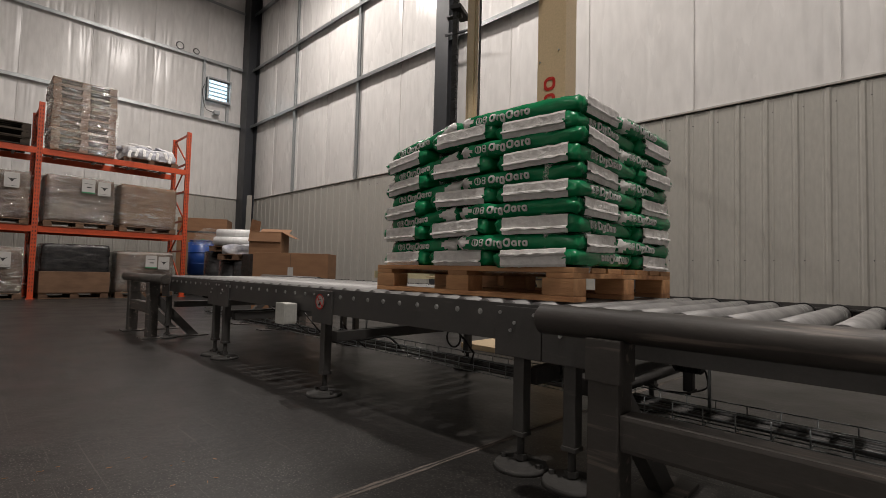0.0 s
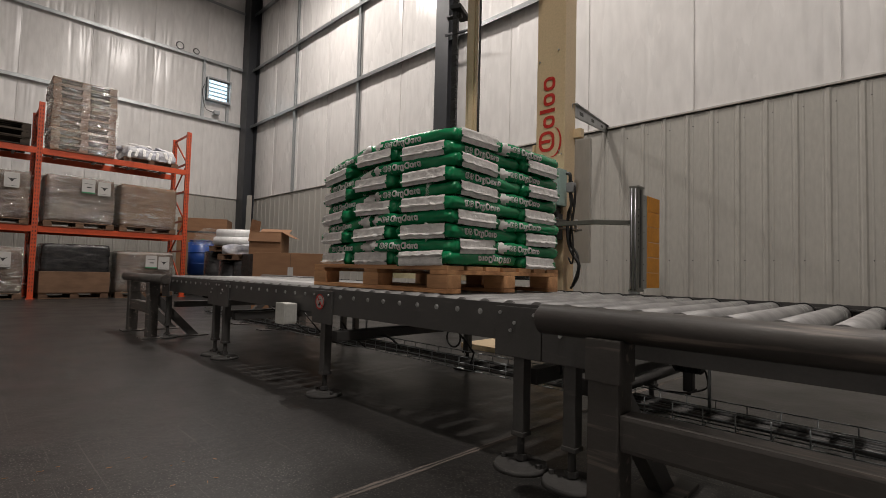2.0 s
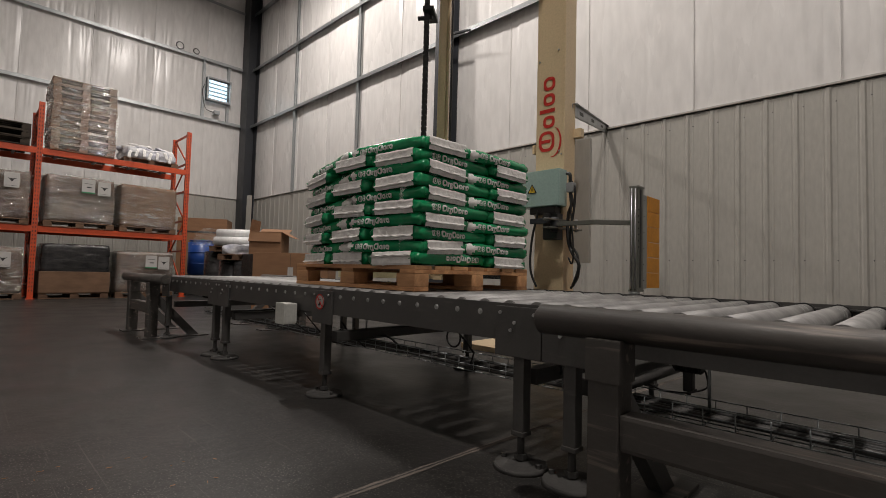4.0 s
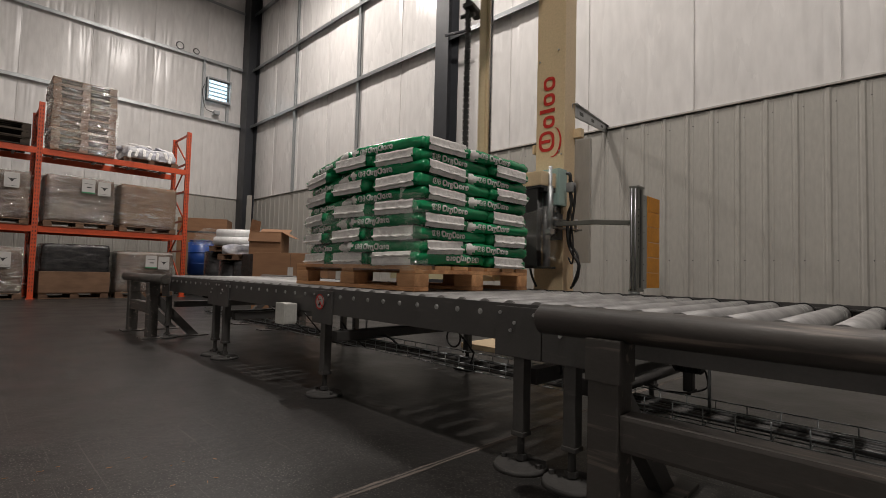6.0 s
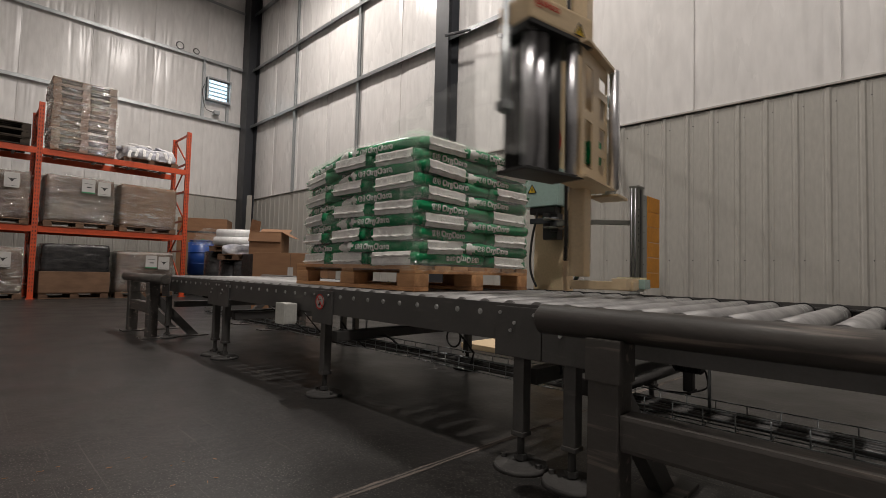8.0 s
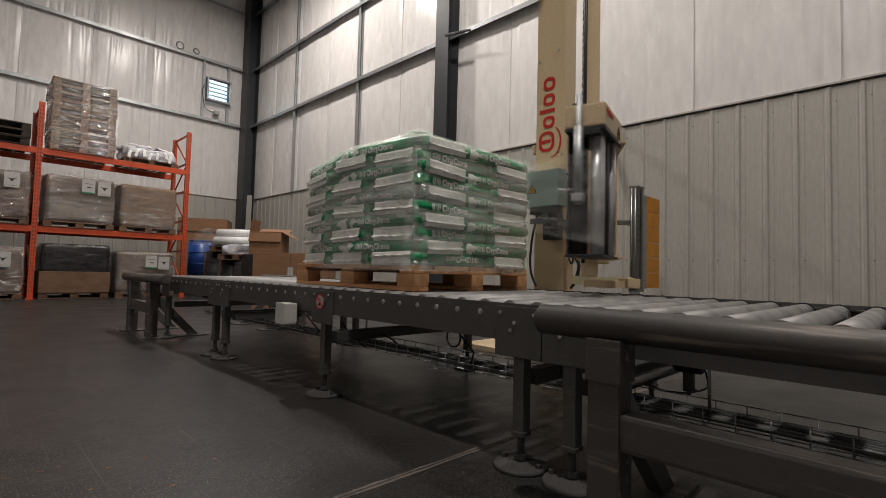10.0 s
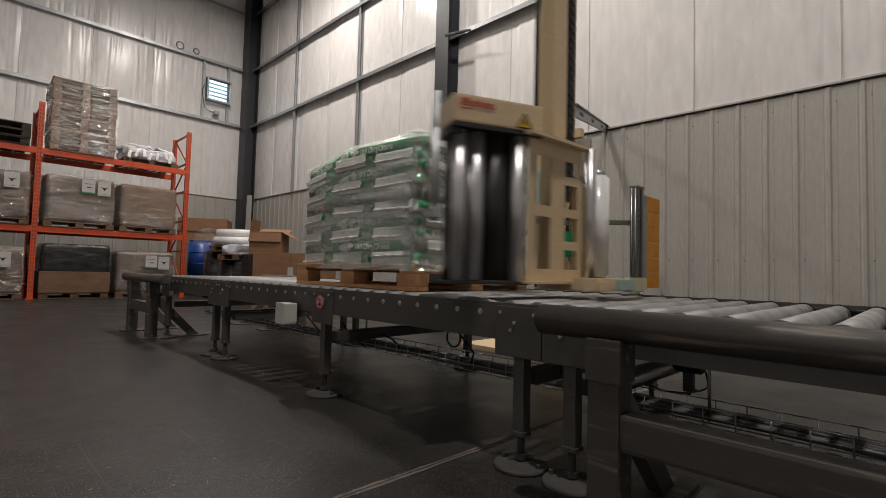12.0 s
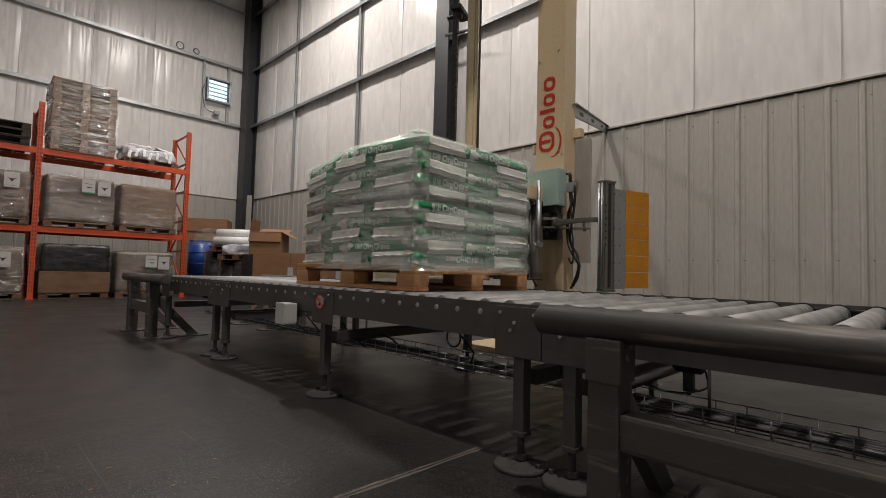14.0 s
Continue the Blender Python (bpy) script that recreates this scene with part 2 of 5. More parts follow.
M_CEIL = material("white_roof_facing", (0.6, 0.59, 0.57), 0.5, 0, (0.5, 0.49, 0.47), 2, 0.5, 20, 0.1)
M_FILM1 = film_material("clear_film_first_pass", 0.03, 0.11, scale=3.0, stretch=(0.6, 0.6, 4), bump=0.6, rough=0.12, edge=(0.4, 0.72), gloss=0.07, milk=0.75)
M_FILM2 = film_material("clear_film_second_pass", 0.08, 0.23, scale=2.6, stretch=(0.5, 0.5, 5), bump=1.0, rough=0.09, edge=(0.42, 0.72), gloss=0.12, depth=0.04, milk=0.76, clear=0.97)
# pale noise streaks in these two films are painted glints, beside the real gloss
M_RACKFILM = film_material("crinkled_pallet_film", 0.0, 0.3, scale=5.0, stretch=(0.8, 0.8, 5), bump=1.0, rough=0.1, edge=(0.54, 0.66), gloss=0.13, depth=0.1, milk=0.8, clear=0.92)
M_STACKFILM = film_material("heavy_crinkled_pallet_film", 0.0, 0.4, scale=5.0, stretch=(0.7, 0.7, 4), bump=1.0, rough=0.08, edge=(0.53, 0.66), gloss=0.3, depth=0.12, milk=0.78)
M_WEB = film_material("taut_running_film", 0.03, 0.2, scale=3.0, stretch=(0.4, 0.4, 4), bump=0.7, rough=0.15, edge=(0.46, 0.7), gloss=0.06)
M_CORNERFILM = film_material("gathered_film_edge", 0.0, 0.1, scale=12.0, stretch=(1.5, 1.5, 3), bump=0.8, rough=0.05, edge=(0.5, 0.66), gloss=0.1, depth=0.03, milk=0.8)
M_WOOD3 = material("old_dark_pallet_wood", (0.05, 0.035, 0.022), 0.8, 0, (0.025, 0.018, 0.012), 5, 0.9, 50, 0.3, 0.1, (0.5, 4, 4), per_object=0.2)
M_VENT = glow("daylight_behind_louvre", (0.62, 0.86, 1.0), 1.5)
M_LAMP = glow("lamp_diffuser", (1.0, 0.94, 0.88), 14.0)


# ---------------------------------------------------------------- mesh helpers
def block(bm, x0, x1, y0, y1, z0, z1, bevel=0.0, m=None, mat_index=0):
    """A box, with its edges bevelled."""
    tmp = bmesh.new()
    bmesh.ops.create_cube(tmp, size=1.0)
    for v in tmp.verts:
        v.co = Vector((x0 + (v.co.x + 0.5) * (x1 - x0), y0 + (v.co.y + 0.5) * (y1 - y0), z0 + (v.co.z + 0.5) * (z1 - z0)))
    if bevel:
        bmesh.ops.bevel(tmp, geom=tmp.edges[:], offset=bevel, segments=2, affect="EDGES", profile=0.7)
    join(bm, tmp, m, mat_index)


def rod(bm, p0, p1, r, seg=16, r2=None, bevel=0.0, mat_index=0, smooth=True):
    """A round bar from p0 to p1."""
    p0, p1 = Vector(p0), Vector(p1)
    d = p1 - p0
    tmp = bmesh.new()
    bmesh.ops.create_cone(tmp, cap_ends=True, segments=seg, radius1=r, radius2=r if r2 is None else r2, depth=d.length)
    if bevel:
        rim = [e for e in tmp.edges if abs(e.verts[0].co.z - e.verts[1].co.z) < 1e-6]
        bmesh.ops.bevel(tmp, geom=rim, offset=bevel, segments=2, affect="EDGES")
    for f in tmp.faces:
        f.smooth = smooth and abs(f.normal.z) < 0.9
    q = d.to_track_quat("Z", "Y").to_matrix().to_4x4()
    join(bm, tmp, Matrix.Translation((p0 + p1) / 2) @ q, mat_index)


def join(bm, tmp, m=None, mat_index=0):
    if m is not None:
        bmesh.ops.transform(tmp, matrix=m, verts=tmp.verts[:])
    vs = [bm.verts.new(v.co) for v in tmp.verts]
    tmp.verts.index_update()
    for f in tmp.faces:
        try:
            g = bm.faces.new([vs[v.index] for v in f.verts])
            g.smooth, g.material_index = f.smooth, mat_index or f.material_index
        except ValueError:
            pass
    tmp.free()


def wire(bm, pts, r, seg=7):
    """A bent cable or wire: one tube through the points."""
    pts = [Vector(p) for p in pts]
    prev = None
    for i, p in enumerate(pts):
        d = (pts[min(i + 1, len(pts) - 1)] - pts[max(i - 1, 0)]).normalized()
        a = d.cross(Vector((0.31, 0.22, 0.93))).normalized()
        b = d.cross(a)
        ring = [bm.verts.new(p + (a * math.cos(k / seg * math.tau) + b * math.sin(k / seg * math.tau)) * r) for k in range(seg)]
        if prev:
            for k in range(seg):
                f = bm.faces.new((prev[k], prev[(k + 1) % seg], ring[(k + 1) % seg], ring[k]))
                f.smooth = True
        else:
            bm.faces.new(list(reversed(ring)))
        prev = ring
    bm.faces.new(prev)


def sweep(pts, n=24):
    """Points of a smooth curve through pts."""
    pts = [Vector(p) for p in pts]
    out = []
    k = len(pts) - 1
    for i in range(n + 1):
        s = i / n * k
        j = min(int(s), k - 1)
        u = s - j
        p0, p1, p2, p3 = pts[max(j - 1, 0)], pts[j], pts[j + 1], pts[min(j + 2, k)]
        out.append(0.5 * (2 * p1 + (p2 - p0) * u + (2 * p0 - 5 * p1 + 4 * p2 - p3) * u * u + (3 * p1 - p0 - 3 * p2 + p3) * u ** 3))
    return out


def mesh_of(name, bm, mats):
    me = bpy.data.meshes.new(name)
    bm.normal_update()
    bm.to_mesh(me)
    bm.free()
    for m in (mats if isinstance(mats, (list, tuple)) else [mats]):
        me.materials.append(m)
    return me


def part(name, bm, mats, parent=None, label="", m=None):
    """Links a bmesh, or a mesh that is shared, as one object under its thing."""
    ob = new(name, bm if isinstance(bm, bpy.types.Mesh) else mesh_of(name, bm, mats))
    if parent is not None:
        ob.parent = parent
    if m is not None:
        ob.matrix_basis = m
    if label:
        tagged(ob, label)
    return ob


def thing(name, m, label, category, group="", kind=""):
    e = new(name)
    e.matrix_basis = m
    e.empty_display_size = 0.1
    return tagged(e, label, category, group, kind)


def one(fn, *a, **k):
    bm = bmesh.new()
    fn(bm, *a, **k)
    return bm


# ---------------------------------------------------------------- the hall
XL, YB, XR, YF, ZC = -16.56, 7.01, 9.0, -9.0, 11.2
Z_WAIN, GIRTS = 2.98, (5.52, 7.46, 9.42)

floor = part("floor", one(block, XL - 0.3, XR + 0.3, YF - 0.3, YB + 0.3, -0.2, 0.0), M_FLOOR)
tagged(floor, "dark polished concrete warehouse floor with fine scratches", "floor", kind="structure")
for nm, (x0, x1, y0, y1) in {"wall_back": (XL - 0.3, XR + 0.3, YB + 0.06, YB + 0.3), "wall_left": (XL - 0.3, XL - 0.06, YF, YB + 0.06),
                             "wall_right": (XR, XR + 0.3, YF, YB + 0.06), "wall_front": (XL - 0.3, XR + 0.3, YF - 0.3, YF)}.items():
    w = part(nm, one(block, x0, x1, y0, y1, 0, ZC), M_VINYL)
    tagged(w, "white insulated steel warehouse wall with grey liner below", "wall", kind="structure")
WALL = {o.name: o for o in scene.collection.objects if o.name.startswith("wall_")}
ceiling = part("ceiling", one(block, XL - 0.3, XR + 0.3, YF - 0.3, YB + 0.3, ZC, ZC + 0.2), M_CEIL)
tagged(ceiling, "white faced insulated roof", "ceiling", kind="structure")


def liner_panel(width, height, ribs=3, pitch=0.3048):
    """Ribbed steel liner: raised ribs every 0.3 m with two faint stiffeners between."""
    xs = []
    for i in range(ribs):
        c = (i + 0.5) * pitch
        xs += [(c - 0.152, 0), (c - 0.062, 0), (c - 0.055, 0.003), (c - 0.045, 0.003), (c - 0.038, 0), (c - 0.032, 0), (c - 0.014, 0.014), (c + 0.014, 0.014), (c + 0.032, 0),
               (c + 0.06, 0), (c + 0.067, 0.003), (c + 0.077, 0.003), (c + 0.084, 0)]
    xs.append((width, 0))
    bm = bmesh.new()
    lo = [bm.verts.new((x, -d, 0)) for x, d in xs]
    hi = [bm.verts.new((x, -d, height)) for x, d in xs]
    for i in range(len(xs) - 1):
        bm.faces.new((lo[i], lo[i + 1], hi[i + 1], hi[i]))
    return mesh_of("liner_panel", bm, M_LINER)


def facing_panel(width, z0, z1, seed):
    """Quilted vinyl facing: a soft belly between girts, with vertical creases."""
    rnd = random.Random(seed)
    nx, nz = 56, 14
    creases = [(rnd.uniform(0.05, 0.95), rnd.uniform(0.008, 0.022), rnd.uniform(-0.012, 0.011), rnd.uniform(-0.07, 0.07)) for _ in range(13)]
    bm = bmesh.new()
    g = []
    for j in range(nz + 1):
        v = j / nz
        row = []
        for i in range(nx + 1):
            u = i / nx
            d = 0.035 * (math.sin(math.pi * u) ** 0.5) * (0.5 + 0.5 * math.sin(math.pi * v))
            for c, wd, a, sl in creases:
                d += a * math.exp(-((u - c - sl * (v - 0.5)) / wd) ** 2) * (0.4 + 0.6 * abs(2 * v - 1))
            d += 0.008 * noise.noise((u * 3 + seed, v * 2, seed * 0.37))
            row.append(bm.verts.new((u * width, -d, z0 + v * (z1 - z0))))
        g.append(row)
    for j in range(nz):
        for i in range(nx):
            f = bm.faces.new((g[j][i], g[j][i + 1], g[j + 1][i + 1], g[j + 1][i]))
            f.smooth = True
    return mesh_of("facing_panel", bm, M_VINYL)


def girt_mesh(length):
    """A Z-shaped wall girt lying along x."""
    bm = bmesh.new()
    block(bm, 0, length, -0.16, 0.0, 0.0, 0.006)
    block(bm, 0, length, -0.16, -0.154, -0.085, 0.0)
    block(bm, 0, length, -0.006, 0.0, 0.006, 0.06)
    return bm


def back(x, y, z):
    return pose(x, y, z)


def side(x, y, z):
    return pose(x, y, z, 0, 0, 90)


bands = [(Z_WAIN + 0.02, GIRTS[0]), (GIRTS[0], GIRTS[1]), (GIRTS[1], GIRTS[2]), (GIRTS[2], ZC)]
for wall, place, count, wide, first in ((WALL["wall_back"], lambda s, z: back(XL + s, YB, z), 16, 1.565, 0.275), (WALL["wall_left"], lambda s, z: side(XL, YB - s, z), 10, 1.524, 0.0)):
    lower = wall.name == "wall_left"
    shared = [[facing_panel(wide, a, b, 10 * k + q + 3) for q in range(4)] for k, (a, b) in enumerate(bands)]
    for i in range(count):
        for k in range(len(bands)):
            s = (i + 1) * wide if lower else first + i * wide
            part("facing_panel", shared[k][(i * 3 + k) % 4], None, wall, m=place(s, 0))
        seam = one(block, -0.008, 0.008, -0.022, 0.0, Z_WAIN + 0.05, ZC, 0.005)
        part("seam", seam, M_VINYL, wall, "welted seam of the vinyl facing", place(first + i * wide, 0))
    for z in GIRTS:
        length = 15.0 if lower else 25.4
        part("girt", girt_mesh(length), M_GALV, wall, "grey steel wall girt", place(length if lower else 0, z))
    trim = bmesh.new()
    length = 15.0 if lower else 25.4
    block(trim, 0, length, -0.045, 0.0, Z_WAIN + 0.008, Z_WAIN + 0.032, 0.004)
    part("trim", trim, M_LINER, wall, "thin grey metal cap trim", place(length if lower else 0, 0))
panel_mesh = liner_panel(0.9144, Z_WAIN - 0.01)
for i in range(28):
    part("liner_panel", panel_mesh, None, WALL["wall_back"], m=back(-3.799 - 0.1524 - 14 * 0.9144 + i * 0.9144, YB - 0.012, 0))
for i in range(17):
    part("liner_panel", panel_mesh, None, WALL["wall_left"], m=side(XL + 0.012, YB - 0.9144 * (i + 1), 0))
screw_mesh = mesh_of("screw", one(rod, (0, 0, 0), (0, -0.007, 0), 0.0085, 8, 0.006), M_DARKSTEEL)
for i in range(40):
    for z in (0.968, 2.796):
        part("screw", screw_mesh, None, WALL["wall_back"], m=pose(-2.507 + (i - 24) * 0.3048, YB - 0.012, z))


def column(name, x0, x1, y0, y1, label):
    """A steel H column: two flanges and a web."""
    bm = bmesh.new()
    block(bm, x0, x1, y0, y0 + 0.018, 0, ZC)
    block(bm, x0, x1, y1 - 0.018, y1, 0, ZC)
    block(bm, (x0 + x1) / 2 - 0.008, (x0 + x1) / 2 + 0.008, y0 + 0.018, y1 - 0.018, 0, ZC)
    block(bm, x0 - 0.06, x1 + 0.06, y0 - 0.05, y1, 0, 0.025)
    c = part(name, bm, M_DARKSTEEL)
    return tagged(c, label, "column", kind="structure")


column("column_corner", -16.45, -15.95, 6.6, 6.98, "charcoal painted steel column in the wall corner")
column("column_wall", -6.98, -6.62, 6.66, 6.96, "charcoal painted steel H column against the back wall")
for (nm, m, z0, z1, wl) in (("jamb", back(-10.06, YB - 0.01, 0), Z_WAIN, GIRTS[2], "wall_back"), ("jamb", back(-13.28, YB - 0.01, 0), Z_WAIN, GIRTS[2], "wall_back"),
                        ("jamb", side(XL + 0.01, 5.35, 0), GIRTS[0], GIRTS[1], "wall_left"), ("jamb", side(XL + 0.01, 6.13, 0), GIRTS[0], GIRTS[1], "wall_left")):
    bm = bmesh.new()
    block(bm, 0, 0.075, -0.11, -0.104, z0, z1)
    block(bm, 0, 0.006, -0.104, -0.0, z0, z1)
    block(bm, 0.069, 0.075, -0.104, -0.08, z0, z1)
    part(nm, bm, M_GALV, WALL[wl], "grey steel stud", m)


br = bmesh.new()
rod(br, (-6.7, 6.665, 5.46), (-6.05, 6.665, 5.33), 0.022, 10)
rod(br, (-6.7, 6.665, 5.43), (-6.2, 6.665, 5.35), 0.02, 10)
tagged(part("column_bracket", br, M_DARKSTEEL), "short dark steel bracket on the wall column", "bracket")


def louvre():
    """The wall fan louvre, daylight between its slats."""
    e = thing("wall_louvre", side(XL + 0.05, 5.46, 6.1), "square metal wall louvre with daylight between slats", "vent")
    bm = bmesh.new()
    for a in ((0, 0.76, 0, 0.05), (0, 0.76, 0.71, 0.76), (0, 0.05, 0.05, 0.71), (0.71, 0.76, 0.05, 0.71)):
        block(bm, a[0], a[1], -0.2, 0, a[2], a[3], 0.004)
    part("frame", bm, M_GALV, e)
    part("pane", one(block, 0.05, 0.71, -0.03, -0.02, 0.05, 0.71), M_VENT, e, "bright daylight behind the slats")
    for i in range(6):
        part("slat", one(block, 0.05, 0.71, -0.012, 0.012, -0.012, 0.012, m=pose(0, -0.1, 0.06 + i * 0.13, 35) @ Matrix.Diagonal((1, 5, 0.6, 1))), M_GALV, e)
    cables = bmesh.new()
    wire(cables, sweep([(-0.05, -0.1, 0.5), (-0.12, -0.12, 0.3), (-0.08, -0.1, 0.0), (0.02, -0.1, -0.3), (0.3, -0.1, -0.36)]), 0.012)
    part("cable", cables, M_BLACK, e)
    part("junction_box", one(block, 0.25, 0.42, -0.2, -0.02, -0.42, -0.3, 0.008), M_GALV, e)
    return e


louvre()
for cx, rr in ((4.62, 0.11), (5.1, 0.085)):
    coil = bmesh.new()
    wire(coil, [(XL + 0.16, cx + rr * math.cos(a / 16 * math.tau), GIRTS[1] + 0.02 + rr + rr * math.sin(a / 16 * math.tau)) for a in range(17)], 0.014)
    tagged(part("cable_coil", coil, M_BLACK), "black cable coil resting on the wall girt", "cable", "cable coils")


def high_bay(x, y, share):
    """A round ceiling lamp on a rod."""
    e = thing("high_bay_lamp", pose(x, y, LAMP_Z), "round grey high bay lamp hung from the roof", "lamp", "high bay lamps")
    bm = bmesh.new()
    rod(bm, (0, 0, 0.0), (0, 0, 0.12), 0.26, 28, 0.16)
    rod(bm, (0, 0, 0.12), (0, 0, 0.24), 0.1, 20)
    part("housing", bm, M_DARKSTEEL, e)
    part("diffuser", one(rod, (0, 0, -0.02), (0, 0, -0.004), 0.24, 28), M_LAMP, e)
    part("rod", one(rod, (0, 0, 0.24), (0, 0, ZC - LAMP_Z), 0.012, 8), M_GALV, e)
    d = bpy.data.lights.new("high_bay_light", "AREA")
    d.shape, d.size, d.energy, d.color = "DISK", 0.5, LAMP_POWER * share, (1.0, 0.918, 0.858)
    o = new("high_bay_light", d)
    o.matrix_basis = pose(x, y, LAMP_Z - 0.04)


for xy in LAMPS:
    high_bay(*xy)

# worn joints in the floor
jt = bmesh.new()
for (x0, y0, x1, y1, w) in ((-1.487, -8.8, -1.225, 6.9, 0.014), (-9.2, -8.8, -9.15, 6.9, 0.01), (-16.4, -1.4, 8.8, -1.35, 0.01)):
    d = Vector((x1 - x0, y1 - y0, 0))
    nrm = Vector((-d.y, d.x, 0)).normalized() * w
    n = 220
    prev = None
    for i in range(n + 1):
        p = Vector((x0, y0, 0.0015)) + d * (i / n)
        k = 1 + 0.7 * noise.noise((i * 0.83, x0, 0)) + 0.4 * noise.noise((i * 2.7, x0, 4))
        a, b = jt.verts.new(p + nrm * k), jt.verts.new(p - nrm * (1 + 0.8 * noise.noise((i * 1.1, x0, 9))))
        if prev:
            jt.faces.new((prev[0], prev[1], b, a))
        prev = (a, b)
tagged(part("floor_joint", jt, M_JOINT), "worn sawn joint in the concrete floor", "joint", kind="structure")
slot = bmesh.new()
prev = None
for i in range(90):
    u = i / 89
    p = Vector((-1.487 + 0.262 * u, -8.8 + 15.7 * u, 0.003))
    w = 0.0025 + 0.0015 * noise.noise((i * 0.9, 4, 0))
    a, b = slot.verts.new(p + Vector((w, 0, 0))), slot.verts.new(p - Vector((w, 0, 0)))
    if prev:
        slot.faces.new((prev[0], prev[1], b, a))
    prev = (a, b)
tagged(part("joint_slot", slot, M_INK), "dark slot in the middle of the floor joint", "joint", kind="structure")

bits = bmesh.new()
rnd = random.Random(8)
for i in range(26):
    x, y, a, ln = rnd.uniform(-2.2, -0.9), rnd.uniform(0.05, 0.75), rnd.uniform(0, 3.1), rnd.uniform(0.006, 0.022)
    rod(bits, (x, y, 0.002), (x + ln * math.cos(a), y + ln * math.sin(a), 0.0035), 0.0011, 6)
tagged(part("straw_bits", bits, M_WOOD), "tiny pale wood splinters on the floor", "debris", kind="stuff")

# ---------------------------------------------------------------- conveyors
Y_N, Y_F, Z_R, PITCH_R = 1.522, 2.80, 0.621, 0.127
R_ROLL = 0.042


def leg(parent, x, y, out, z_top=0.42):
    """Square leg with a levelling foot; out is -1 on the camera's side."""
    bm = bmesh.new()
    block(bm, x - 0.024, x + 0.024, y - 0.024, y + 0.024, 0.13, z_top, 0.004)
    block(bm, x - 0.028, x + 0.028, y - 0.028, y + 0.028, 0.118, 0.135, 0.003)
    lg = part("leg", bm, M_CONV, parent)
    f = bmesh.new()
    rod(f, (x, y, 0.02), (x, y, 0.12), 0.014, 12)
    rod(f, (x, y, 0.03), (x, y, 0.05), 0.024, 6, smooth=False)
    rod(f, (x, y, 0.0), (x, y, 0.016), 0.105, 32, 0.098)
    rod(f, (x, y, 0.016), (x, y, 0.024), 0.05, 24, 0.03)
    for sx in (-0.08, 0.08):
        rod(f, (x + sx, y, 0.012), (x + sx, y, 0.03), 0.011, 6, smooth=False)
    part("foot", f, M_FOOT, lg, "round levelling foot bolted to the floor")
    p = bmesh.new()
    s = 0.012 * out
    block(p, x - 0.105, x + 0.105, y + min(0, s) + 0.0255 * out, y + max(0, s) + 0.0255 * out, 0.41, 0.6, 0.004)
    gp = part("gusset_plate", p, M_CONV, parent)
    for dx, dz in ((-0.03, 0.51), (-0.012, 0.54), (0.075, 0.575), (-0.08, 0.575)):
        yy = y + 0.0375 * out
        part("plate_bolt", one(rod, (x + dx, yy, dz), (x + dx, yy + 0.006 * out, dz), 0.007, 8), M_BOLT, gp)


def conveyor(name, x0, x1, leg_xs, label):
    e = thing(name, pose(0, 0, 0), label, "conveyor", "roller conveyors")
    for y, o in ((Y_N, -1), (Y_F, 1)):
        bm = bmesh.new()
        prof = [(0.003, 0.467), (0.003, 0.611 if o < 0 else 0.624), (-0.003, 0.611 if o < 0 else 0.624), (-0.003, 0.606), (-0.035, 0.606), (-0.035, 0.6), (-0.003, 0.6), (-0.003, 0.473), (-0.035, 0.473), (-0.035, 0.467)]
        ends = [[bm.verts.new((xx, y + a * o, z)) for a, z in prof] for xx in (x0, x1)]
        for k in range(len(prof)):
            bm.faces.new((ends[0][k], ends[0][(k + 1) % len(prof)], ends[1][(k + 1) % len(prof)], ends[1][k]))
        bm.faces.new(ends[0])
        bm.faces.new(list(reversed(ends[1])))
        bmesh.ops.recalc_face_normals(bm, faces=bm.faces[:])
        part("side_rail", bm, M_CONV, e)
    n = int((x1 - x0 - 0.06) / PITCH_R)
    first = math.ceil((x0 + 0.05 - (-2.301)) / PITCH_R)
    rm = bmesh.new()
    rod(rm, (0, Y_N + 0.02, 0), (0, Y_F - 0.02, 0), R_ROLL, 24, bevel=0.004)
    for yy, wd, k, mi in ((Y_F - 0.014, 0.014, 1.14, 2), (Y_F - 0.16, 0.03, 1.012, 1), (Y_F - 0.26, 0.03, 1.012, 1)):
        rod(rm, (0, yy - wd / 2, 0), (0, yy + wd / 2, 0), R_ROLL * k, 24, mat_index=mi)
    roller_mesh = mesh_of("roller", rm, [M_ROLLER, M_PANEL, M_BLACK])
    bl = bmesh.new()
    rod(bl, (0, 0, 0), (0, -0.009, 0), 0.0085, 6, smooth=False)
    rod(bl, (0, 0, 0), (0, -0.0045, 0), 0.012, 16)
    bolt_mesh = mesh_of("bolt", bl, M_BOLT)
    k = first
    while -2.301 + k * PITCH_R < x1 - 0.03:
        xx = -2.301 + k * PITCH_R
        part("roller", roller_mesh, None, e, m=pose(xx, 0, Z_R - R_ROLL, 0, (k * 37) % 360))
        part("bolt", bolt_mesh, None, e, m=pose(xx, Y_N, 0.57))
        part("bolt", bolt_mesh, None, e, m=pose(xx, Y_F, 0.57, 0, 0, 180))
        k += 1
    for lx in leg_xs:
        leg(e, lx, Y_N + 0.0205, -1)
        if lx != -0.875:
            leg(e, lx, Y_F - 0.0205, 1)
        part("cross_beam", one(block, lx - 0.03, lx + 0.03, Y_N + 0.075, Y_F - 0.075, 0.30, 0.36, 0.004), M_CONV, e)
    return e


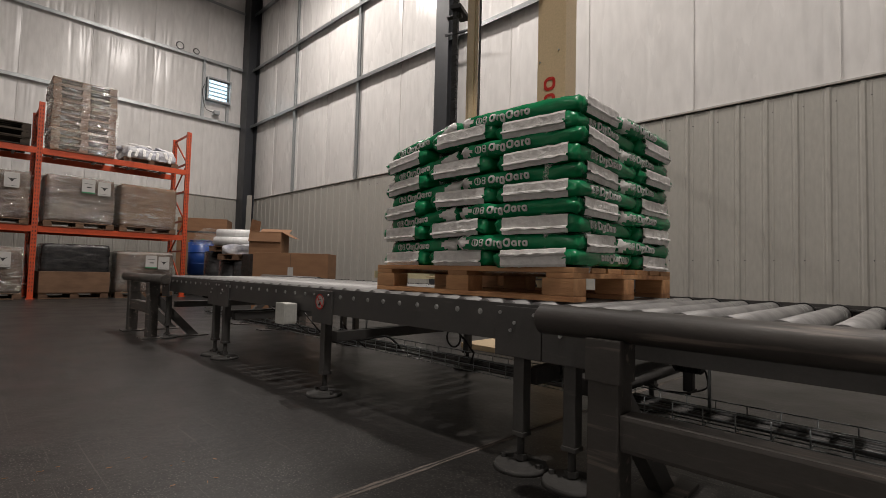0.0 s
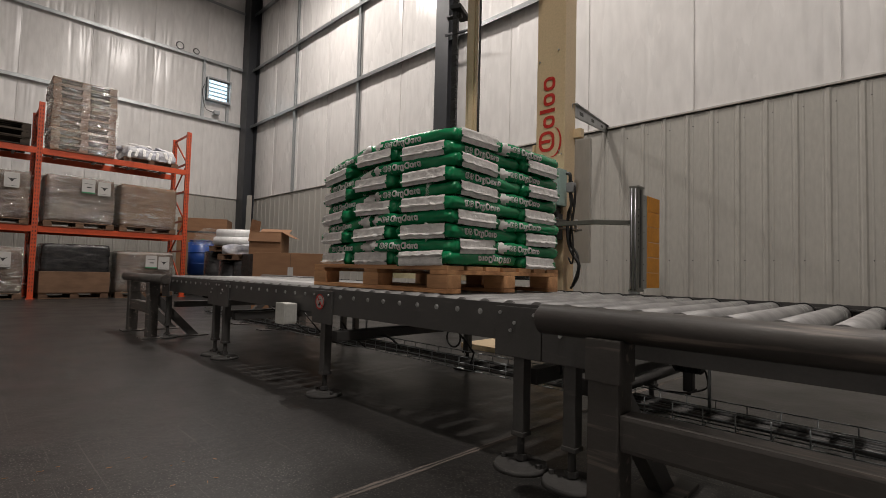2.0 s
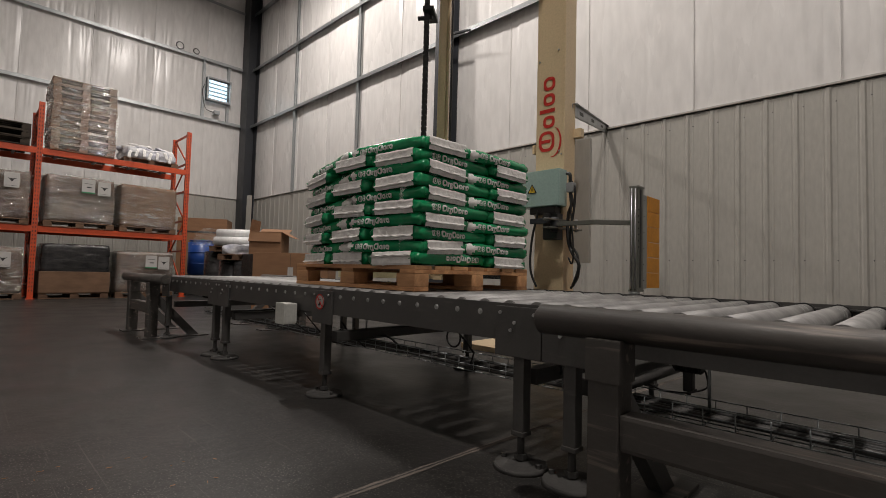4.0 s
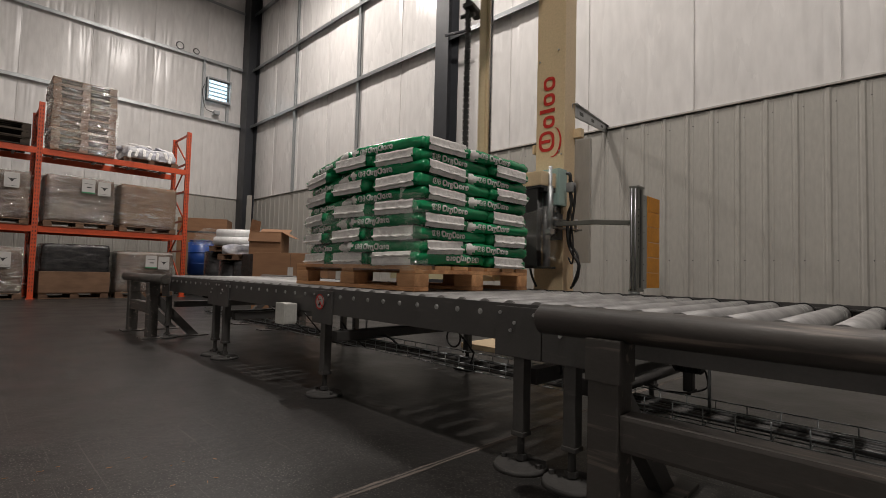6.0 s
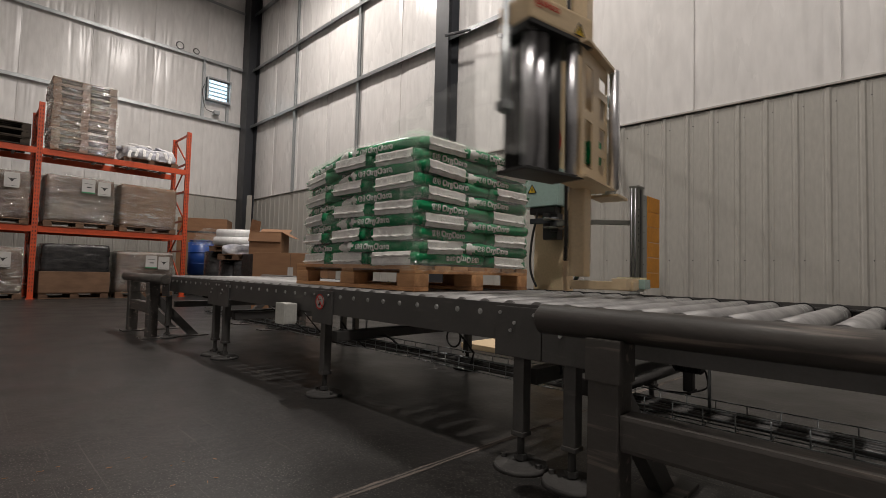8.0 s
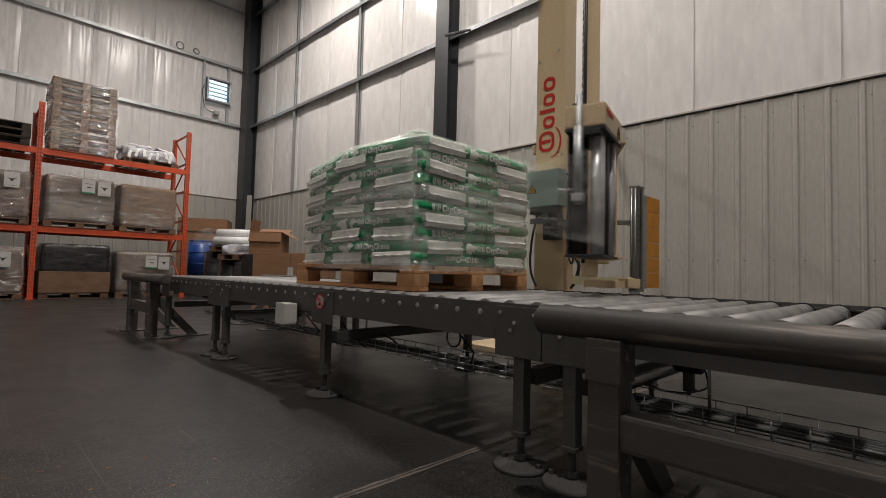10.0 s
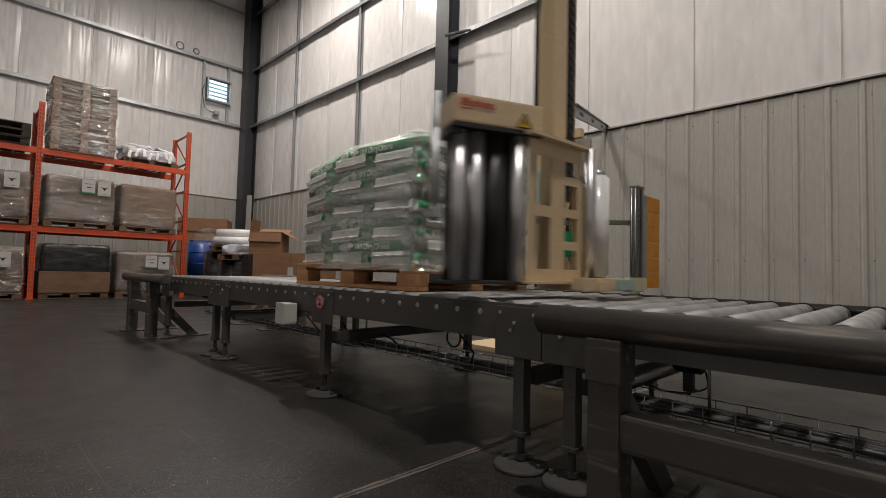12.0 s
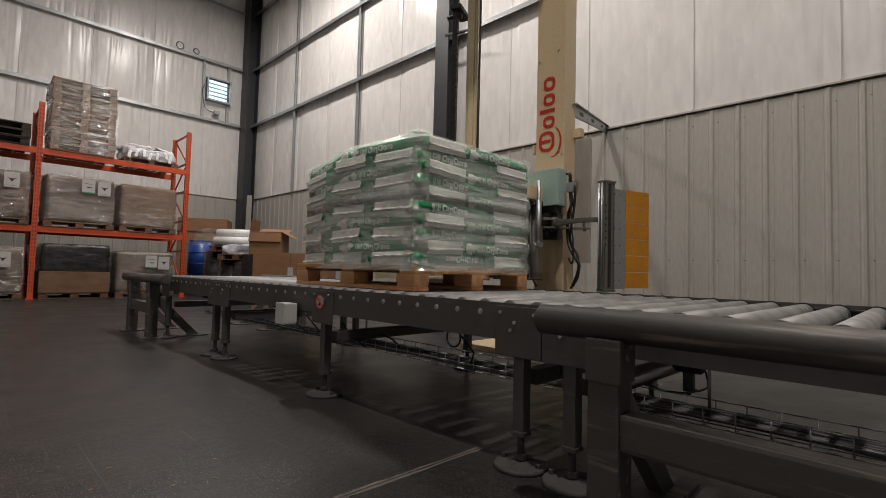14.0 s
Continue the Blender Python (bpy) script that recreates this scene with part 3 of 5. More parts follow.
conv_a = conveyor("roller_conveyor", -5.5, -4.04, (-5.40, -4.14), "dark grey powered roller conveyor with zinc rollers")
conv_b = conveyor("roller_conveyor", -4.037, -0.972, (-3.93, -2.47, -1.09), "dark grey powered roller conveyor under the wrapping arm")
conv_c = conveyor("roller_conveyor", -0.969, 2.9, (-0.875, 1.0, 2.7), "dark grey outfeed roller conveyor with zinc rollers")
bm = bmesh.new()
block(bm, -4.0, -1.05, 2.1, 2.15, 0.44, 0.5, 0.004)
part("drive_shaft_cover", bm, M_CONV, conv_b)


def cable_tray(x0, x1, y, z):
    """Wire mesh cable tray with pipes in it."""
    e = thing("cable_tray", pose(0, 0, 0), "grey wire mesh cable tray with cables under the conveyor", "cable tray", "cable trays")
    bm = bmesh.new()
    for yy, zz in ((0, 0.06), (0, 0.03), (0, 0), (0.05, 0), (0.1, 0), (0.15, 0), (0.15, 0.06), (0.15, 0.03)):
        rod(bm, (x0, y + yy, z + zz), (x1, y + yy, z + zz), 0.0025, 6)
    xx = x0
    while xx < x1:
        wire(bm, [(xx, y, z + 0.06), (xx, y, z), (xx, y + 0.15, z), (xx, y + 0.15, z + 0.06)], 0.0025)
        xx += 0.1
    part("mesh_tray", bm, M_GALV, e)
    rnd = random.Random(5)
    for q in range(5):
        c = bmesh.new()
        pts = [(x0 + (x1 - x0) * i / 12, y + 0.02 + q * 0.027 + rnd.uniform(-0.008, 0.008), z + 0.014 + rnd.uniform(0, 0.012)) for i in range(13)]
        wire(c, sweep(pts, 40), 0.007 if q % 2 else 0.011)
        part("cable", c, M_BLACK if q % 2 else M_CONV, e)
    for xx in np.arange(x0 + 0.3, x1, 1.2):
        part("hanger", one(rod, (xx, y + 0.075, z), (xx, y + 0.075, 0.5), 0.006, 8), M_GALV, e)


cable_tray(-5.3, -1.0, 1.85, 0.235)
cable_tray(-0.85, 2.8, 1.85, 0.218)

# drive motor and brackets under the outfeed conveyor
mot = thing("drive_motor", pose(-0.675, 2.1, 0.292) @ Matrix.Diagonal((0.6, 0.6, 0.6, 1)), "black geared drive motor under the conveyor", "motor")
bm = bmesh.new()
rod(bm, (-0.09, 0, 0.16), (0.09, 0, 0.16), 0.065, 24, bevel=0.006)
for i in range(9):
    rod(bm, (-0.075 + i * 0.018, 0, 0.16), (-0.069 + i * 0.018, 0, 0.16), 0.072, 24)
part("housing", bm, M_BLACK, mot)
bm = bmesh.new()
block(bm, -0.03, 0.03, -0.03, 0.03, -0.03, 0.1, 0.006)
rod(bm, (0, 0, -0.06), (0, 0, -0.03), 0.014, 12)
part("gearbox", bm, M_BLACK, mot)
bm = bmesh.new()
wire(bm, sweep([(0.05, 0, -0.01), (0.0, -0.02, -0.04), (-0.15, -0.1, -0.03), (-0.3, -0.2, 0.05)]), 0.006)
wire(bm, sweep([(0.1, 0, 0.12), (0.12, -0.03, 0.02), (0.02, -0.05, -0.03)]), 0.006)
part("cable", bm, M_BLACK, mot)
bm = bmesh.new()
block(bm, -0.12, 0.3, -0.1, 0.1, 0.225, 0.245)
part("mounting_plate", bm, M_CONV, mot)
pan = thing("cross_brace", pose(0, 0, 0), "round grey steel tube across the conveyor frame", "brace")
part("cross_tube", one(rod, (-0.78, 1.6, 0.33), (-0.78, 2.75, 0.33), 0.022), M_CONV, pan)


def guard(x0, x1, posts, y, way=1):
    """Bumper rail: a fat round rail on square posts with a lower beam and braced base plates."""
    e = thing("guard_rail", pose(0, 0, 0), "scuffed grey steel bumper rail bolted to the floor", "guard rail", "guard rails")
    part("top_rail", one(rod, (x0, y, 0.583), (x1, y, 0.583), 0.047, 36, bevel=0.012), M_GUARD, e)
    for p in posts:
        bm = bmesh.new()
        block(bm, p - 0.046, p + 0.046, y - 0.046, y + 0.046, 0.012, 0.542, 0.006)
        pt = part("post", bm, M_GUARD, e)
        part("sleeve", one(block, p - 0.052, p + 0.052, y - 0.052, y + 0.052, 0.425, 0.546, 0.004), M_GUARD, pt)
        b = bmesh.new()
        block(b, p - 0.08, p + 0.08, min(y - 0.1 * way, y + 0.52 * way), max(y - 0.1 * way, y + 0.52 * way), 0, 0.012, 0.003)
        part("base_plate", b, M_GUARD, pt)
        g = bmesh.new()
        v = [g.verts.new((p + d, y + a * way, c)) for d in (-0.025, 0.025) for a, c in ((0.046, 0.43), (0.046, 0.32), (0.34, 0.012), (0.44, 0.012))]
        for f in ((0, 1, 2, 3), (7, 6, 5, 4), (0, 4, 5, 1), (1, 5, 6, 2), (2, 6, 7, 3), (3, 7, 4, 0)):
            g.faces.new([v[i] for i in f])
        bmesh.ops.recalc_face_normals(g, faces=g.faces[:])
        part("brace", g, M_CONV, pt)
    for a, b in zip(posts, posts[1:]):
        part("lower_beam", one(block, a + 0.046, b - 0.046, y - 0.04, y + 0.04, 0.245, 0.345, 0.012), M_GUARD, e)
    return e


guard(-0.885, 2.6, (-0.645, 2.2), 1.345)
guard(-6.5, -5.02, (-6.15, -5.42), 1.40)
guard(-6.5, -5.02, (-6.15, -5.42), 3.02, -1)

# small fittings on the middle conveyor
box = thing("junction_box", pose(-2.815, 1.455, 0.385), "small white plastic junction box on the conveyor side", "junction box")
bm = bmesh.new()
block(bm, -0.03, 0.078, -0.035, 0.045, 0.0, 0.125, 0.01)
part("body", bm, M_WHITEBOX, box)
part("lid", one(block, -0.032, 0.08, -0.043, -0.036, -0.002, 0.127, 0.003), M_WHITEBOX, box)
sign = thing("warning_sign", pose(-2.483, 1.5025, 0.535), "round red and white prohibition sticker on the conveyor leg plate", "sign")
part("disc", one(rod, (0, 0.001, 0), (0, -0.001, 0), 0.042, 32), M_PAPER, sign)
bm = bmesh.new()
for i in range(32):
    a, b = i / 32 * math.tau, (i + 1) / 32 * math.tau
    q = [bm.verts.new((r * math.cos(s), -0.003, r * math.sin(s))) for s, r in ((a, 0.045), (b, 0.045), (b, 0.036), (a, 0.036))]
    bm.faces.new(q)
block(bm, -0.038, 0.038, -0.0035, -0.0025, -0.004, 0.004, m=pose(0, 0, 0, 0, 45))
part("ring", bm, M_RED, sign)
bm = bmesh.new()
block(bm, -0.007, 0.007, -0.0023, -0.0015, -0.022, 0.014)
block(bm, -0.018, -0.004, -0.0023, -0.0015, -0.026, -0.014)
part("symbol", bm, M_INK, sign)
ring = [(-1.62 + 0.045 * math.cos(a / 16 * math.tau), 1.72, 0.41 + 0.045 * math.sin(a / 16 * math.tau)) for a in range(18)]
for pts, rr in ((ring + [(-1.56, 1.74, 0.4), (-1.54, 1.78, 0.34), (-1.62, 1.85, 0.27), (-1.75, 1.9, 0.25)], 0.005),
                (sweep([(-2.55, 1.7, 0.4), (-2.45, 1.75, 0.3), (-2.3, 1.85, 0.33), (-2.2, 1.88, 0.26), (-2.4, 1.9, 0.25)]), 0.006),
                (sweep([(-3.4, 1.75, 0.4), (-3.1, 1.8, 0.27), (-2.85, 1.8, 0.31), (-2.7, 1.85, 0.26), (-2.9, 1.9, 0.25)]), 0.006),
                (sweep([(-3.0, 1.7, 0.42), (-2.8, 1.78, 0.25), (-2.62, 1.8, 0.3), (-2.5, 1.85, 0.24), (-2.7, 1.92, 0.25)]), 0.005),
                (sweep([(-3.5, 1.66, 0.46), (-3.42, 1.72, 0.38), (-3.55, 1.8, 0.3), (-3.7, 1.86, 0.26)]), 0.005),
                (sweep([(-1.05, 1.66, 0.42), (-1.03, 1.72, 0.36), (-1.1, 1.8, 0.3), (-1.3, 1.86, 0.26)]), 0.006)):
    bm = bmesh.new()
    wire(bm, pts, rr)
    tagged(part("cable", bm, M_BLACK), "black cable hanging in a loop under the conveyor", "cable", "loose cables")

# ---------------------------------------------------------------- the wrapping machine
CX, CY, ARM_R = -2.42, 2.13, 1.15


def hollow(bm, x0, x1, z0, z1, t, y0, y1):
    """A flat rounded ring of stroke width t in x-z, raised from y1 to its face at y0."""
    def loop(a, b, c, d, y):
        r = min(b - a, d - c) * 0.38
        out = []
        for cx, cz, st in ((b - r, d - r, 0), (a + r, d - r, 1), (a + r, c + r, 2), (b - r, c + r, 3)):
            for i in range(4):
                w = (st + i / 3) * math.pi / 2
                out.append(bm.verts.new((cx + r * math.cos(w), y, cz + r * math.sin(w))))
        return out
    o, i2, ob2 = loop(x0, x1, z0, z1, y0), loop(x0 + t, x1 - t, z0 + t, z1 - t, y0), loop(x0, x1, z0, z1, y1)
    n = len(o)
    for k in range(n):
        q = (k + 1) % n
        bm.faces.new((o[k], i2[k], i2[q], o[q]))
        bm.faces.new((o[k], o[q], ob2[q], ob2[k]))


def logo_blocks(bm, w, h, depth=0.003):
    """Five hollow letter-sized shapes with an arc under the first, lying in x-z and facing -y."""
    x = 0.0
    for k, t in ((0.27, 1.0), (0.16, 0.74), (0.05, 0.98), (0.16, 0.74), (0.18, 0.74)):
        if k < 0.1:
            block(bm, x, x + w * k, -depth, 0, 0, h * t, depth * 0.4)
        else:
            hollow(bm, x, x + w * k, 0, h * t, h * 0.17, -depth, 0)
        if t == 1.0:
            block(bm, x + w * k * 0.42, x + w * k * 0.58, -depth, 0, h * 0.25, h * 0.84, depth * 0.4)
        x += w * (k + 0.045)
    n = 16
    prev = None
    for i in range(n + 1):
        a = math.pi * (0.95 + 0.95 * i / n)
        th = 0.05 * math.sin(math.pi * i / n) + 0.012
        c = Vector((w * 0.12 + w * 0.2 * math.cos(a), -depth, h * 0.15 + h * 0.55 * math.sin(a)))
        o = Vector((math.cos(a), 0, math.sin(a))) * th * h
        p, q = bm.verts.new(c + o), bm.verts.new(c - o)
        if prev:
            bm.faces.new((prev[0], p, q, prev[1]))
        prev = (p, q)


def warning_triangle(parent, m, s):
    bm = bmesh.new()
    v = [bm.verts.new((-s / 2, 0, 0)), bm.verts.new((s / 2, 0, 0)), bm.verts.new((0, 0, s * 0.87))]
    bm.faces.new(v)
    p = part("warning_triangle", bm, M_YELLOW, parent, "yellow warning triangle", m)
    b = bmesh.new()
    for a, c in ((v0, v1) for v0, v1 in (((-s / 2, 0), (s / 2, 0)), ((s / 2, 0), (0, s * 0.87)), ((0, s * 0.87), (-s / 2, 0)))):
        rod(b, (a[0], -0.001, a[1]), (c[0], -0.001, c[1]), s * 0.04, 6)
    block(b, -s * 0.05, s * 0.05, -0.003, -0.001, s * 0.2, s * 0.5)
    part("border", b, M_INK, p)


mast = thing("wrapper_mast", pose(0, 0, 0), "tall cream painted mast of the stretch wrapping machine", "machine mast")
bm = bmesh.new()
block(bm, -2.44, -2.155, 3.6, 3.76, 0.02, 3.75, 0.012)
block(bm, -2.175, -2.15, 3.595, 3.77, 0.02, 3.75, 0.004)
part("column", bm, M_BEIGE, mast)
part("base_plate", one(block, -3.2, -1.9, 3.5, 4.1, 0.0, 0.05, 0.006), M_BEIGE, mast)
part("boom", one(block, -2.5, -2.1, 1.95, 3.76, 3.75, 4.0, 0.02), M_BEIGE, mast)
part("slewing_ring", one(rod, (CX, CY, 3.55), (CX, CY, 3.76), 0.28, 40, bevel=0.01), M_BLACK, mast)
bm = bmesh.new()
logo_blocks(bm, 0.66, 0.155)
part("logo_print", bm, M_RED, mast, "red logo print", pose(-2.25, 3.5985, 1.8, 0, -90))
for bx, bz in ((-2.41, 2.62), (-2.22, 2.68), (-2.18, 1.76), (-2.2, 1.79)):
    part("bolt", one(rod, (bx, 3.6, bz), (bx, 3.592, bz), 0.008, 8), M_BOLT, mast)
bm = bmesh.new()
block(bm, 0, 3.65, -0.012, 0.012, -0.05, 0.05, 0.003)
block(bm, 0, 3.65, -0.05, -0.012, 0.045, 0.05)
d = Vector((-3.46, 6.98, 3.0)) - Vector((-2.16, 3.72, 2.17))
brace = part("wall_brace", bm, M_GALV, mast, "grey slotted steel brace to the wall", Matrix.Translation((-2.16, 3.72, 2.17)) @ d.to_track_quat("X", "Z").to_matrix().to_4x4())
for sx in (0.45, 1.5, 2.7):
    part("slot", one(block, sx, sx + 0.3, -0.0135, 0.0135, -0.018, 0.018, 0.004), M_INK, brace)
bm = bmesh.new()
block(bm, -2.52, -2.44, 3.66, 3.74, 1.82, 1.9, 0.006)
part("bracket", bm, M_BEIGE, mast)
part("bracket", one(block, -2.15, -2.08, 3.74, 3.8, 1.92, 2.0, 0.006), M_BEIGE, mast)
part("back_panel", one(block, -2.56, -2.12, 3.98, 4.02, 0.84, 1.97, 0.004), M_LINER, mast, "grey sheet metal panel")

cab = thing("control_box", pose(-2.37, 3.49, 1.32), "pale teal steel control box on the mast", "control box")
part("body", one(block, -0.135, 0.25, -0.02, 0.11, -0.02, 0.29, 0.012), M_TEAL, cab)
part("lid", one(block, -0.131, 0.246, -0.03, -0.021, -0.016, 0.286, 0.004), M_TEAL, cab)
warning_triangle(cab, pose(-0.005, -0.0315, 0.1), 0.085)
bm = bmesh.new()
block(bm, -0.05, 0.2, 0.0, 0.1, -0.08, -0.022, 0.01)
block(bm, 0.08, 0.22, 0.01, 0.1, -0.3, -0.08, 0.012)
block(bm, 0.1, 0.16, -0.03, 0.02, -0.16, -0.08, 0.008)
rod(bm, (0.15, -0.02, -0.2), (0.15, -0.02, -0.12), 0.04, 16)
part("switch_block", bm, M_BLACK, cab)
for pts, rr in (([(0.3, 0.02, 0.24), (0.34, 0.0, 0.22), (0.33, 0.02, 0.1), (0.35, 0.02, 0.0), (0.3, 0.05, -0.1), (0.3, 0.05, -0.3), (0.36, 0.02, -0.42), (0.42, 0.02, -0.52), (0.36, 0.03, -0.68)], 0.014),
                ([(0.3, 0.06, 0.2), (0.37, 0.02, 0.12), (0.36, 0.04, -0.02), (0.32, 0.05, -0.3), (0.4, 0.03, -0.44), (0.4, 0.04, -0.6), (0.33, 0.05, -0.7)], 0.01),
                ([(0.3, 0.05, 0.15), (0.34, 0.01, 0.0), (0.35, 0.02, -0.2), (0.38, 0.0, -0.4), (0.35, 0.03, -0.5), (0.31, 0.04, -0.45)], 0.007),
                ([(0.04, 0.0, -0.05), (-0.02, 0.0, -0.3), (-0.03, 0.0, -0.55), (0.02, 0.02, -0.7)], 0.01)):
    bm = bmesh.new()
    wire(bm, sweep(pts, 40), rr)
    part("cable", bm, M_BLACK, cab)
part("connector", one(block, 0.31, 0.37, -0.01, 0.05, 0.08, 0.16, 0.008), M_GALV, cab)

# the turning arm: its space has the axis at the origin, the pole on +x and the way of travel towards +y
arm = thing("wrapping_arm", pose(CX, CY, 0, 0, 0, 112), "cream painted rotating arm of the stretch wrapper", "wrapping arm")
bm = bmesh.new()
block(bm, ARM_R - 0.04, ARM_R + 0.04, -0.05, 0.05, 0.72, 3.35, 0.008)
block(bm, ARM_R - 0.055, ARM_R - 0.038, -0.025, 0.025, 0.72, 3.35, 0.004)
part("pole", bm, M_BEIGE, arm)
part("beam", one(block, -0.3, ARM_R + 0.12, -0.09, 0.09, 3.34, 3.52, 0.012), M_BEIGE, arm)
lk = bmesh.new()
block(lk, -0.016, 0.016, -0.024, 0.024, 0, 0.04, 0.004)
block(lk, -0.02, 0.02, -0.014, 0.014, 0.03, 0.052, 0.003)
link_mesh = mesh_of("link", lk, M_BLACK)
chain = part("cable_chain", link_mesh, None, arm, "black plastic energy chain", pose(ARM_R - 0.03, 0.17, 1.1))
for i in range(1, 44):
    part("link", link_mesh, None, chain, m=pose(0, 0, i * 0.05))
part("drive_chain", one(rod, (ARM_R - 0.05, -0.075, 0.8), (ARM_R - 0.05, -0.075, 3.3), 0.011, 8), M_BLACK, arm, "thin black drive chain")
bm = bmesh.new()
block(bm, ARM_R - 0.09, ARM_R + 0.16, 0.1, 0.2, 3.1, 3.14, 0.006)
rod(bm, (ARM_R, 0.12, 3.07), (ARM_R, 0.26, 3.07), 0.02, 12)
part("top_bracket", bm, M_BLACK, arm)
bm = bmesh.new()
n = 20
ra = 1.45
prev = None
for i in range(n + 1):
    a = math.radians(9 + 31 * i / n)
    ring = [bm.verts.new((rr * math.cos(a), rr * math.sin(a), zz)) for rr, zz in ((ra, 0.655), (ra, 0.722), (ra - 0.03, 0.722), (ra - 0.03, 0.655))]
    if prev:
        for j in range(4):
            bm.faces.new((prev[j], prev[(j + 1) % 4], ring[(j + 1) % 4], ring[j]))
    else:
        bm.faces.new(ring)
    prev = ring
bm.faces.new(list(reversed(prev)))
bmesh.ops.recalc_face_normals(bm, faces=bm.faces[:])
part("bumper", bm, M_BAR, arm, "pale yellow curved safety bumper")
bm = bmesh.new()
block(bm, ARM_R - 0.04, ARM_R + 0.28, -0.03, 0.05, 0.655, 0.7, 0.004)
block(bm, ARM_R + 0.2, ARM_R + 0.27, -0.12, 0.25, 0.66, 0.715, 0.004)
part("bumper_arm", bm, M_BEIGE, arm)
part("sensor", one(block, ARM_R + 0.26, ARM_R + 0.3, 0.12, 0.24, 0.662, 0.712, 0.004), M_TEAL, arm)


def punched(bm, length, h, cuts, th=0.006):
    """A sheet in x-z with rounded rectangular windows: built of the strips between them."""
    xs = sorted({0.0, length, *[c[0] for c in cuts], *[c[1] for c in cuts]})
    zs = sorted({0.0, h, *[c[2] for c in cuts], *[c[3] for c in cuts]})
    for a, b in zip(xs, xs[1:]):
        for c, d in zip(zs, zs[1:]):
            mx, mz = (a + b) / 2, (c + d) / 2
            if any(k[0] < mx < k[1] and k[2] < mz < k[3] for k in cuts):
                continue
            block(bm, a, b, 0, th, c, d)


# carriage: its floor is z = 0; (radius, way) pairs as on the machine
bm = bmesh.new()
p0, p1 = Vector((ARM_R + 0.11, -0.31, 0)), Vector((ARM_R + 0.115, 0.07, 0))
span = (p1 - p0).length
plate = bmesh.new()
punched(plate, span, 0.64, [(0.05, 0.15, 0.06, 0.29), (0.05, 0.15, 0.34, 0.56), (0.25, 0.35, 0.06, 0.15), (0.25, 0.35, 0.19, 0.3), (0.25, 0.35, 0.34, 0.45), (0.25, 0.35, 0.49, 0.56)])
join(bm, plate, Matrix.Translation(p0) @ (p1 - p0).to_track_quat("X", "Z").to_matrix().to_4x4())
block(bm, ARM_R - 0.02, ARM_R + 0.15, -0.34, 0.1, -0.006, 0.004)
block(bm, ARM_R + 0.06, ARM_R + 0.15, -0.34, 0.1, 0.63, 0.645)
block(bm, ARM_R + 0.06, ARM_R + 0.075, 0.06, 0.17, 0.0, 0.5, 0.004)
block(bm, ARM_R - 0.07, ARM_R + 0.07, 0.075, 0.2, 0.0, 0.02, 0.004)
block(bm, ARM_R - 0.02, ARM_R + 0.14, 0.2, 0.4, -0.02, -0.005, 0.004)
carriage = part("film_carriage", bm, M_BEIGE, arm, "cream sheet metal film carriage with punched openings", pose(0, 0, 0.69))
bm = bmesh.new()
c_in, c_out = Vector((ARM_R + 0.0, -0.65, 0)), Vector((ARM_R + 0.14, -0.25, 0))
along = (c_out - c_in).normalized()
inward = Vector((-along.y, along.x, 0))
hood_frame = Matrix(((along.x, inward.x, 0, c_in.x), (along.y, inward.y, 0, c_in.y), (0, 0, 1, 0), (0, 0, 0, 1)))
wd = (c_out - c_in).length
block(bm, 0, wd, 0.0, 0.2, 0.645, 0.762, 0.01)
hood = part("hood", bm, M_BEIGE, carriage, "", hood_frame)
bm = bmesh.new()
logo_blocks(bm, 0.15, 0.032)
part("logo_print", bm, M_RED, hood, "", pose(0.03, -0.0015, 0.712))
warning_triangle(hood, pose(wd - 0.1, -0.002, 0.655), 0.07)
bm = bmesh.new()
block(bm, 0.0, wd, 0.0, 0.2, 0.625, 0.644, 0.004)
block(bm, -0.01, 0.06, 0.02, 0.16, 0.6, 0.63, 0.006)
part("hood_underside", bm, M_BLACK, carriage, "", hood_frame)
part("back_plate", one(block, 0.04, wd - 0.02, 0.185, 0.195, 0.004, 0.624, 0.002), M_BLACK, carriage, "black plate behind the rollers", hood_frame)
part("roller_tray", one(block, -0.01, wd - 0.06, 0.0, 0.19, -0.012, 0.002, 0.003), M_BLACK, carriage, "", hood_frame)
for (u, v, r, mt, lb) in ((0.05, 0.05, 0.03, M_CHROME, "bright roller"), (0.13, 0.06, 0.034, M_CHROME, "bright roller"), (0.22, 0.07, 0.045, M_RUBBER, "black rubber roller"),
                          (0.08, 0.14, 0.04, M_RUBBER, "black rubber roller"), (0.32, 0.04, 0.03, M_CHROME, "bright roller")):
    part("roller", one(rod, (u, v, 0.005), (u, v, 0.624), r, 24), mt, carriage, lb, hood_frame)
part("roller", one(rod, (ARM_R + 0.14, 0.105, 0.0), (ARM_R + 0.14, 0.105, 0.64), 0.026, 24), M_CHROME, carriage, "bright roller")
bm = bmesh.new()
rod(bm, (ARM_R + 0.06, 0.3, 0.03), (ARM_R + 0.06, 0.3, 0.55), 0.056, 36, bevel=0.012)
roll = part("film_roll", bm, M_FILMROLL, carriage, "white roll of stretch film")
bm = bmesh.new()
rod(bm, (ARM_R + 0.06, 0.3, -0.005), (ARM_R + 0.06, 0.3, 0.03), 0.04, 20)
part("core", bm, M_GALV, roll)
part("core", one(rod, (ARM_R + 0.06, 0.3, 0.55), (ARM_R + 0.06, 0.3, 0.575), 0.035, 20), M_GALV, roll)
bm = bmesh.new()
